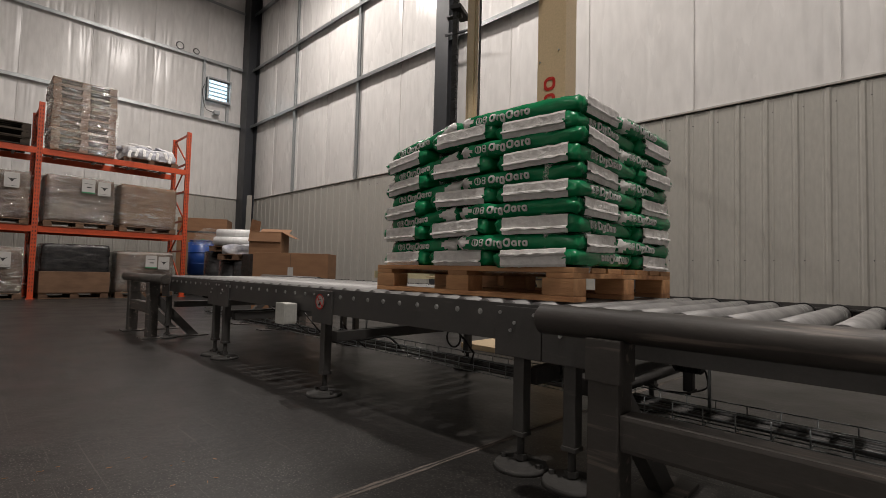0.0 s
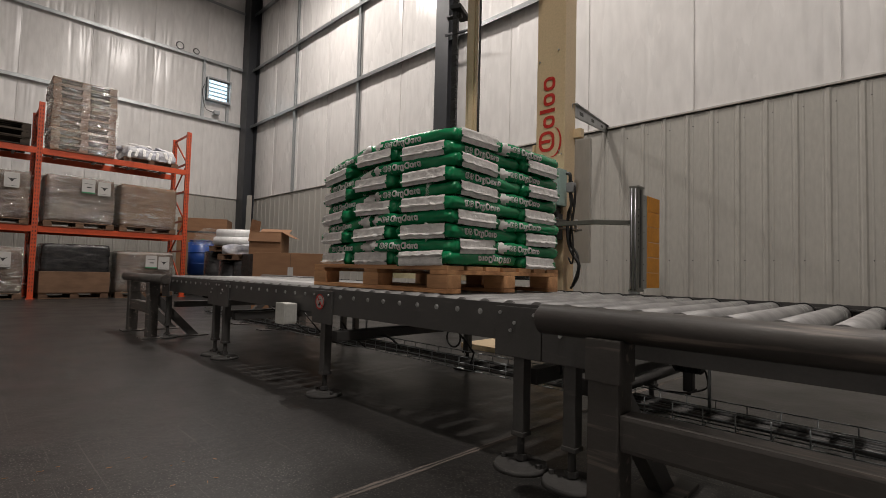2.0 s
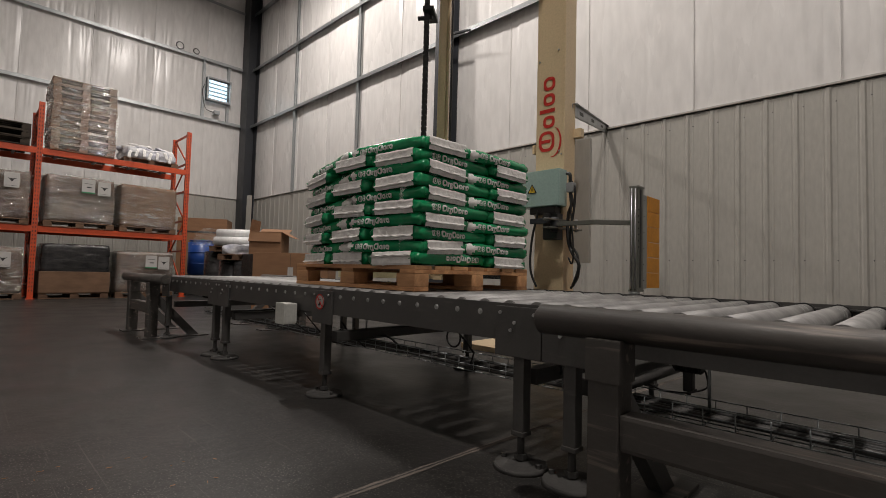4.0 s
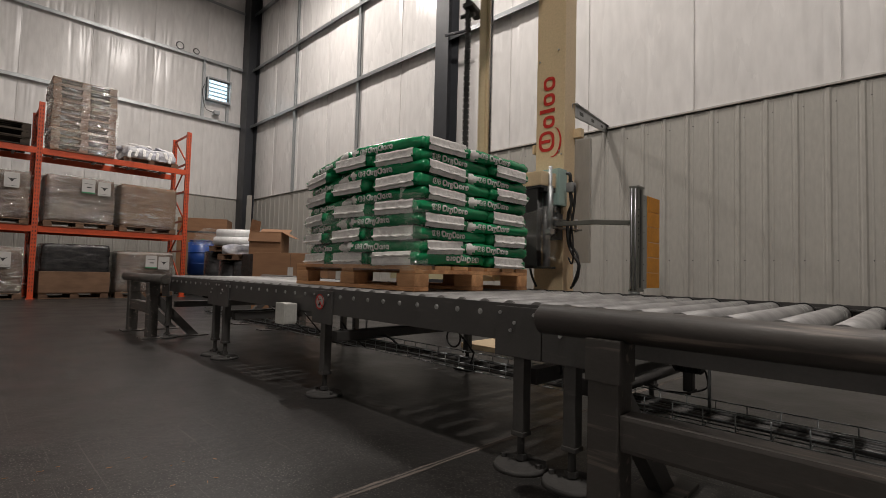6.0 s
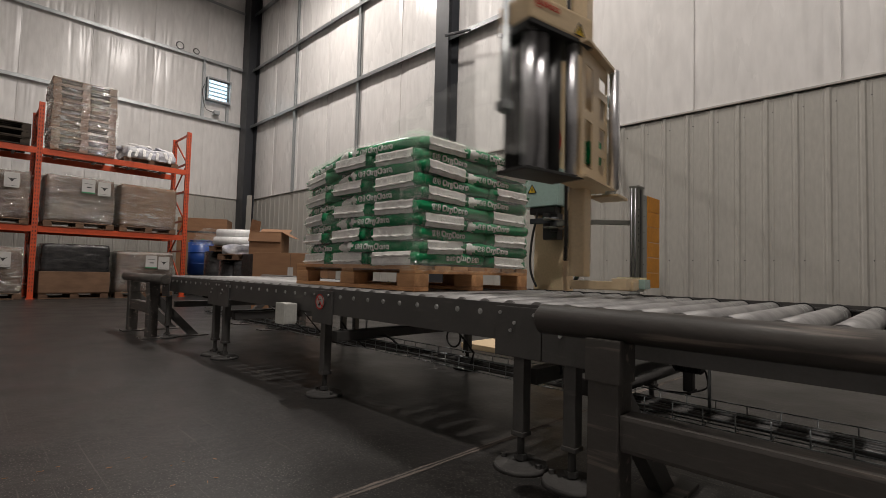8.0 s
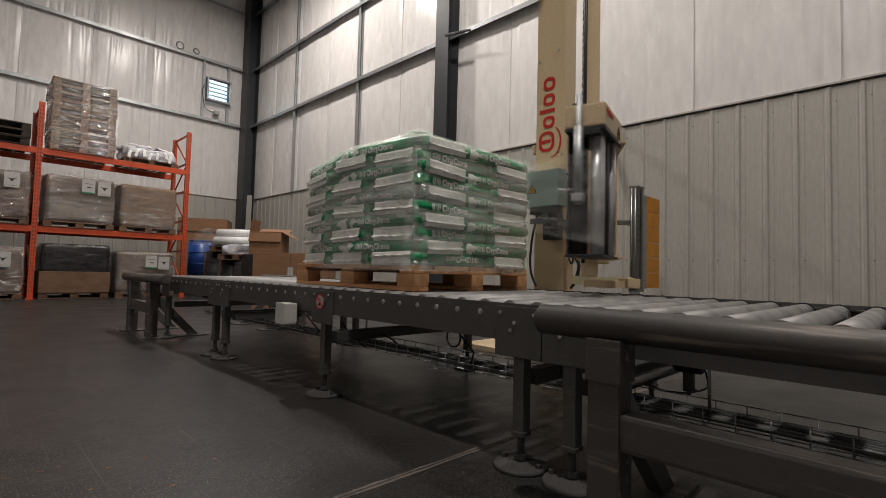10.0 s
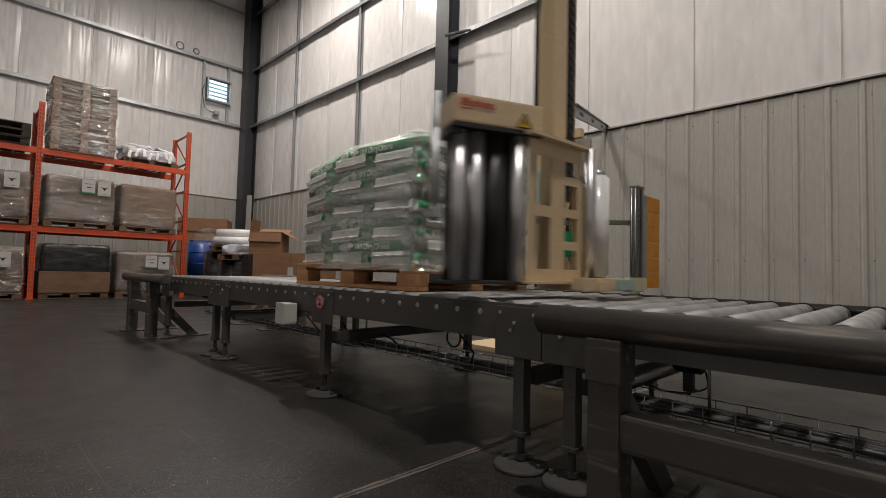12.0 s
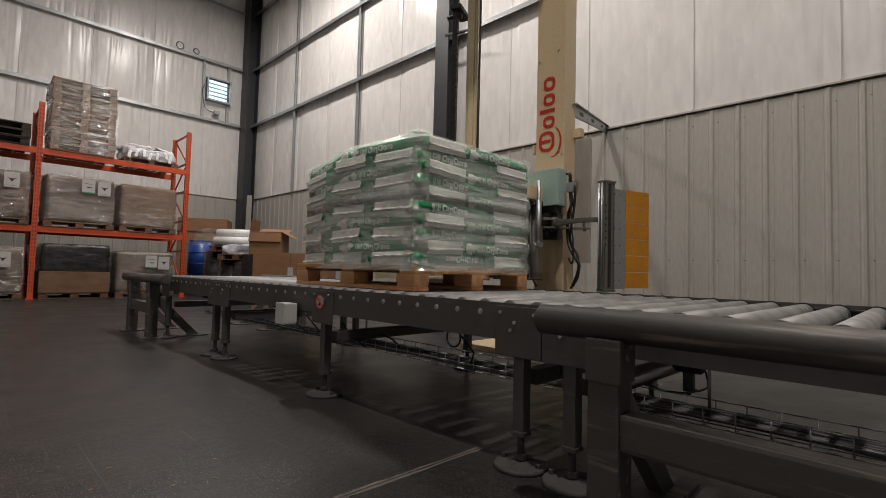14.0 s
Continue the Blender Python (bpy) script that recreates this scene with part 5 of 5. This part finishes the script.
def placard(parent, y, z, kind=0):
    """Shipping label on the face towards +x: white sheet, dark diamond or green band."""
    x = parent["face_x"]
    p = part("label", one(block, x, x + 0.003, y - 0.11, y + 0.11, z - 0.14, z + 0.14), M_PAPER, parent, "white paper shipping label")
    b = bmesh.new()
    if kind:
        block(b, x + 0.003, x + 0.0045, y - 0.11, y + 0.11, z - 0.14, z - 0.115)
        part("band", b, M_GREENINK, p)
        c = bmesh.new()
        block(c, x + 0.003, x + 0.0045, y - 0.03, y + 0.05, z - 0.03, z - 0.01)
        block(c, x + 0.003, x + 0.0045, y - 0.07, y + 0.06, z + 0.05, z + 0.058)
        part("text_bar", c, M_INK, p)
    else:
        v = [b.verts.new((x + 0.004, y + a, z + 0.02 + c)) for a, c in ((-0.075, 0.02), (-0.03, -0.01), (0, -0.06), (0.03, -0.01), (0.075, 0.02), (0, 0.005))]
        b.faces.new(v)
        block(b, x + 0.003, x + 0.0045, y - 0.08, y + 0.08, z - 0.11, z - 0.105)
        part("diamond", b, M_INK, p)


def wrapped_load(y0, y1, z, h, mat, seed, label, labels=(), film=True, pallet_h=0.12, lower=None, amp=0.018, taper=0.0):
    x0, x1 = RX - RD + 0.05, RX + 0.02
    pl = pallet("wooden_pallet", pose((x0 + x1) / 2, (y0 + y1) / 2, z, 0, 0, 90), y1 - y0, x1 - x0, pallet_h, M_WOOD2, "worn wooden pallet under wrapped goods", 6, "rack pallets")
    e = thing("wrapped_load", pose(0, 0, 0), label, "wrapped goods", "rack loads")
    zb = z + pallet_h
    part("wrapped_block", crumple(x0, x1, y0, y1, zb, z + h, seed, amp, taper=taper), mat, e)
    if lower:
        part("carton", one(block, x0 - 0.02, x1 + 0.025, y0 - 0.01, y1 + 0.01, zb, zb + lower, 0.01), M_CARD_DIM, e, "brown cardboard lower half")
    if film:
        part("film", crumple(x0 - 0.02, x1 + 0.03, y0 - 0.02, y1 + 0.02, zb - 0.02, z + h + 0.02, seed + 5, amp * 1.4), M_RACKFILM, e, "crinkled clear film")
    e["face_x"] = x1 + 0.05
    for (yy, zz, k) in labels:
        placard(e, yy, zz, k)
    return e


B1, B2 = 1.36 + 0.056, 2.88 + 0.056
wrapped_load(1.17, 2.3, 0.0, 1.1, M_DARKWRAP, 1, "dark goods in glossy black film over a brown carton", lower=0.42, film=False)
wrapped_load(2.42, 3.52, 0.0, 1.0, M_GREYWRAP, 2, "grey goods wrapped in clear film with two labels", ((3.05, 0.78, 1), (3.3, 0.76, 0)))
wrapped_load(-0.2, 0.93, 0.0, 0.98, M_GREYWRAP, 3, "grey wrapped goods with a hazard label", ((0.63, 0.75, 0),))
wrapped_load(1.17, 2.33, B1, 1.05, M_GREYWRAP, 4, "grey cartons in crinkled clear film with two labels", ((1.85, B1 + 0.86, 1), (2.12, B1 + 0.84, 0)))
wrapped_load(2.43, 3.52, B1, 1.03, M_CARD_DIM, 6, "large brown carton wrapped in clear film on a pallet", amp=0.008)
wrapped_load(-0.2, 0.96, B1, 1.02, M_GREYWRAP, 7, "grey wrapped goods with a hazard label", ((0.68, B1 + 0.82, 0),))


def pallet_stack(y0, y1, z, n, label, h=0.145, wrap=True, mat=M_WOOD2):
    x0, x1 = RX - RD + 0.05, RX + 0.02
    base = pallet("wooden_pallet", pose((x0 + x1) / 2, (y0 + y1) / 2, z, 0, 0, 90), y1 - y0, x1 - x0, h, mat, label, 6, "stacked empty pallets")
    for i in range(1, n):
        copy_thing(base, pose((x0 + x1) / 2 + 0.012 * math.sin(i * 2.1), (y0 + y1) / 2 + 0.012 * math.sin(i * 1.3), z + i * (h + 0.001), 0, 0, 90 + 0.8 * math.sin(i * 3.3)))
    if wrap:
        f = thing("film_wrap", pose(0, 0, 0), "shiny crinkled clear film round the stacked pallets", "stretch film")
        top = z + n * (h + 0.001) + 0.03
        for q, (a, b, g) in enumerate(((z + 0.02, z + 0.45, 0.03), (z + 0.4, z + 0.98, 0.045), (z + 0.92, top, 0.02))):
            part("film_band", crumple(x0 - g, x1 + g + 0.01, y0 - g, y1 + g, a, b, 21 + q * 6, 0.03, 18), M_STACKFILM, f)


pallet_stack(1.2, 2.27, B2, 10, "worn wooden pallet in a film wrapped stack")
pallet_stack(-0.25, 0.9, B2, 3, "old dark wooden pallet stacked on the rack", 0.14, False, M_WOOD3)
bagp = pallet("wooden_pallet", pose(RX - 0.5, 2.98, B2, 0, 0, 90), 1.06, 0.95, 0.1, M_WOOD2, "worn wooden pallet under white plastic bags", 6, "rack pallets")
heap = thing("plastic_sack", pose(RX - 0.5, 2.98, B2 + 0.1), "crumpled white plastic bags heaped on a pallet", "plastic bags")
part("lower_bags", crumple(-0.47, 0.47, -0.5, 0.5, 0, 0.24, 9, 0.05, 16, 0.08), M_BAGS, heap)
rnd = random.Random(4)
for i in range(11):
    w, d, t = rnd.uniform(0.16, 0.28), rnd.uniform(0.14, 0.24), rnd.uniform(0.05, 0.09)
    fold = part("folded_bag", crumple(-w, w, -d, d, 0, t, 60 + i, 0.035, 8, 0.2), M_BAGWHITE if i % 3 else M_BAGS, heap)
    fold.matrix_basis = pose(rnd.uniform(-0.22, 0.28), -0.36 + 0.072 * i, 0.19 + rnd.uniform(0, 0.07), rnd.uniform(-18, 18), rnd.uniform(-14, 22), rnd.uniform(0, 180))
for i in range(7):
    strip = part("loose_strip", crumple(-0.008, 0.008, -0.03, 0.03, -0.16, 0.02, 80 + i, 0.012, 5), M_BAGWHITE, heap)
    strip.matrix_basis = pose(0.5 + 0.01 * (i % 2), -0.42 + 0.13 * i, 0.13 + 0.03 * (i % 3), rnd.uniform(-25, 25), -8, 0)

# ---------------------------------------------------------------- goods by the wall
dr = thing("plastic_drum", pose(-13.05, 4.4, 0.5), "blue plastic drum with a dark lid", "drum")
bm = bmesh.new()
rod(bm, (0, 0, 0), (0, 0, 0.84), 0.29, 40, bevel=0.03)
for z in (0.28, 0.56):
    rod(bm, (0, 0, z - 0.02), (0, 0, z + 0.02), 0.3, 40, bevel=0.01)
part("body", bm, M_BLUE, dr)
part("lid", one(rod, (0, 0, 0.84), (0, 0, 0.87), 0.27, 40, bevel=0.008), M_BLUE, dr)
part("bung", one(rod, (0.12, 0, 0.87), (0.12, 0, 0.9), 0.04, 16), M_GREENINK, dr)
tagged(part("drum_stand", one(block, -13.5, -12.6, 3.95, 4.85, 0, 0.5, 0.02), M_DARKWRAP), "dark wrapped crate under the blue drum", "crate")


def carton(name, m, w, d, h, label, band=False, hole=False, flaps=False):
    e = thing(name, m, label, "cardboard box")
    bm = bmesh.new()
    if flaps:
        t = 0.008
        block(bm, -w / 2, w / 2, -d / 2, -d / 2 + t, 0, h)
        block(bm, -w / 2, w / 2, d / 2 - t, d / 2, 0, h)
        block(bm, -w / 2, -w / 2 + t, -d / 2 + t, d / 2 - t, 0, h)
        block(bm, w / 2 - t, w / 2, -d / 2 + t, d / 2 - t, 0, h)
        block(bm, -w / 2 + t, w / 2 - t, -d / 2 + t, d / 2 - t, 0, t)
    else:
        block(bm, -w / 2, w / 2, -d / 2, d / 2, 0, h, 0.008)
    part("body", bm, M_CARTON, e)
    if flaps:
        part("flap", one(block, 0, 0.006, -d / 2, d / 2, 0, 0.24, m=pose(-w / 2, 0, h, 0, 8)), M_CARTON, e)
        part("flap", one(block, -0.006, 0, -d / 2, d / 2, 0, 0.24, m=pose(w / 2, 0, h, 0, 118)), M_CARTON, e)
        part("flap", one(block, -w / 2, w / 2, 0, 0.006, 0, 0.2, m=pose(0, d / 2 - 0.006, h, -60)), M_CARTON, e)
        part("flap", one(block, -w / 2, w / 2, -0.006, 0, 0, 0.2, m=pose(0, -d / 2 + 0.006, h, 165)), M_CARTON, e)
    if band:
        part("strap", one(block, -w / 2 - 0.003, w / 2 + 0.003, -d / 2 - 0.003, d / 2 + 0.003, h * 0.8, h * 0.8 + 0.05), M_DARKSTEEL, e, "dark strap")
    if hole:
        part("hand_hole", one(block, -0.04, 0.05, -d / 2 - 0.002, -d / 2 + 0.002, h * 0.62, h * 0.76), M_PAPER, e, "cut hand hole")
        part("seam", one(block, -0.004, 0.004, -d / 2 - 0.002, -d / 2 + 0.002, 0, h * 0.98), M_WOOD2, e)
    else:
        part("tape", one(block, -0.03, 0.03, -d / 2 - 0.002, d / 2 + 0.002, h - 0.25 if not flaps else 0.0, h + 0.001 if not flaps else 0.1), M_CARTON, e)
    return e


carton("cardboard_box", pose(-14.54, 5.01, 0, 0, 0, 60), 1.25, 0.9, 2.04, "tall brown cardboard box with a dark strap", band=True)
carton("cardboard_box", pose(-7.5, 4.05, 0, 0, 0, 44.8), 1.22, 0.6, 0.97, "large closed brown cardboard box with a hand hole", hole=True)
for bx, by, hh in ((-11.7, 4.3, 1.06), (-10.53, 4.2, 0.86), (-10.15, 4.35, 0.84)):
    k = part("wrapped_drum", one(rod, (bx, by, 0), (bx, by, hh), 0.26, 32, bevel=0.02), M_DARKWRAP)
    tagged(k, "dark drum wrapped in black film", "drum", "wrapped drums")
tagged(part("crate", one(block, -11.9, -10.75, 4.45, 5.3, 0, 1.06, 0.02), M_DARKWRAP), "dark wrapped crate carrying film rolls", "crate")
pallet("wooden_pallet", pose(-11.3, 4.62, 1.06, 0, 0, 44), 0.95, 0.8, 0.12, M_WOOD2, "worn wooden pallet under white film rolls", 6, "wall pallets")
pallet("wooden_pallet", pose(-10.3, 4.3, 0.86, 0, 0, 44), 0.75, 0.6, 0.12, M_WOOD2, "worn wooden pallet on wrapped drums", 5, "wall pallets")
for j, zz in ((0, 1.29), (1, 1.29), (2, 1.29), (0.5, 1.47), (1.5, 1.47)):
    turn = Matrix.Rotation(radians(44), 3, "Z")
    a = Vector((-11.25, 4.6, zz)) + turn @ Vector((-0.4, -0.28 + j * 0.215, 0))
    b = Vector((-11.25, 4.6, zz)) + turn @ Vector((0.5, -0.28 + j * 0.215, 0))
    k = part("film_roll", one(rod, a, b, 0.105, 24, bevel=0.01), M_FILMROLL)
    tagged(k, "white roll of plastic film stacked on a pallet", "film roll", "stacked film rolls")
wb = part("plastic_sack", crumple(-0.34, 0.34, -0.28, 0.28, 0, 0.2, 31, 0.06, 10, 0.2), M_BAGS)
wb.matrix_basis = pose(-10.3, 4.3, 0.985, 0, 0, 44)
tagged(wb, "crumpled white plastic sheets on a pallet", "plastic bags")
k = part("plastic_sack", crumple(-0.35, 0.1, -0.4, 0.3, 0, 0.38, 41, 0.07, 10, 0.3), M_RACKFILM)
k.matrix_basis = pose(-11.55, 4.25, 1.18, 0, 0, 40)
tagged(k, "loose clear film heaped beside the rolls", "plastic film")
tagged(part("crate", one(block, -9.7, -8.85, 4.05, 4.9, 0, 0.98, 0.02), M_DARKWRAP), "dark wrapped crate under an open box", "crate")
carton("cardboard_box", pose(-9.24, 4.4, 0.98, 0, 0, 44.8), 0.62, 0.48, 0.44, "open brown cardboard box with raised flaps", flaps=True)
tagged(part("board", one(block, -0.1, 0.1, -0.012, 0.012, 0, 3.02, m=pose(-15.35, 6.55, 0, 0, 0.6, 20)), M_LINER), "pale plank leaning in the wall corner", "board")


# ---------------------------------------------------------------- what moves
def turn_table():
    """Seconds and degrees of the wrapping arm."""
    seen = [(0, 112), (3.7, 112), (4.1, 130), (4.6, 185), (5.0, 228), (5.3, 260), (5.4, 270), (5.5, 284.5), (5.6, 322), (5.7, 350), (5.8, 384), (5.9, 433), (6.0, 466), (6.1, 536.5), (6.2, 598),
            (6.3, 697.5), (6.4, 768), (6.5, 832.5), (6.6, 946), (6.7, 1014), (6.8, 1110), (6.9, 1193.5), (7.0, 1272), (7.1, 1386), (7.2, 1450), (7.3, 1570), (7.4, 1650), (7.5, 1723.5),
            (7.6, 1822), (7.7, 1907.5), (7.8, 2020), (7.9, 2094), (8.0, 2169.5), (8.1, 2275.5), (8.2, 2354)]
    late = [(10.3, 306.5), (10.4, 362), (10.5, 456.5), (10.6, 565), (10.7, 646), (10.8, 735), (10.9, 828), (11.0, 899.5), (11.1, 1013.5), (11.2, 1077), (11.3, 1198.5), (11.4, 1272), (11.5, 1350),
            (11.6, 1445), (11.7, 1535), (11.8, 1646), (11.9, 1722), (12.0, 1795), (12.1, 1906), (12.2, 1974.5), (12.3, 2080.5), (12.4, 2152.5), (12.5, 2203), (12.6, 2240), (12.7, 2266), (12.8, 2272), (14.0, 2272)]
    return seen + [(t, a + 3960) for t, a in late]


def motions():
    # the load rolls in and stops
    for ob, m in movers:
        rows = [(t, Matrix.Translation((0.894 - 0.3325 * t, 0, 0)) @ m) for t in (0.0, 0.5, 1.0, 1.5, 2.0, 2.5)]
        rows += [(2.62, Matrix.Translation((0.025, 0, 0)) @ m), (2.74, m), (14.0, m)]
        walk(ob, rows)
    for ob, waiting, laid, t in films:
        go = Matrix.Translation
        rows = [(0.0, go((0.894, 0, 0)) @ waiting), (2.5, go((0.0628, 0, 0)) @ waiting), (2.62, go((0.025, 0, 0)) @ waiting), (2.74, waiting), (t - 0.1, waiting), (t, laid), (14.0, laid)]
        walk(ob, rows)
    # the arm turns, faster and faster, and comes home
    ts, an = zip(*turn_table())
    rows = [(0.0, pose(CX, CY, 0, 0, 0, 112)), (3.6, pose(CX, CY, 0, 0, 0, 112))]
    for f in range(int(3.7 * FPS), int(12.85 * FPS)):
        t = f / FPS
        rows.append((t, pose(CX, CY, 0, 0, 0, float(np.interp(t, ts, an)))))
    rows += [(12.9, pose(CX, CY, 0, 0, 0, 112)), (14.0, pose(CX, CY, 0, 0, 0, 112))]
    walk(arm, rows)
    lift = [(0.0, 0.69), (4.0, 0.69), (5.2, 0.77), (5.9, 0.77), (6.2, 0.9), (6.3, 0.98), (6.4, 1.05), (6.7, 1.21), (7.5, 1.2), (8.2, 1.17), (8.6, 1.12), (10.2, 0.81), (11.2, 0.79), (11.5, 0.81), (11.8, 0.72), (12.0, 0.69), (14.0, 0.69)]
    walk(carriage, [(t, pose(0, 0, z)) for t, z in lift])
    # the gripper swings onto the film end and back
    swing = [(0.0, 2, 91), (12.6, 2, 91), (12.7, 2, 88), (12.75, 1, 50), (12.8, -2, 16), (12.85, -35, 60), (12.9, -64, 110), (12.95, -72, 150), (13.0, -75, 176), (13.5, -75, 176), (13.533, -74, 120),
             (13.567, -77, 60), (13.6, -78, 12), (13.7, -75, 6), (13.8, -57, 20), (13.9, -39, 50), (14.0, -27, 74)]
    walk(grip, [(t, pose(GX, GY, 1.12, 0, 0, a)) for t, a, _ in swing])
    walk(paddle, [(t, pose(GL, 0, 0, 0, 0, p - a)) for t, a, p in swing])


motions()
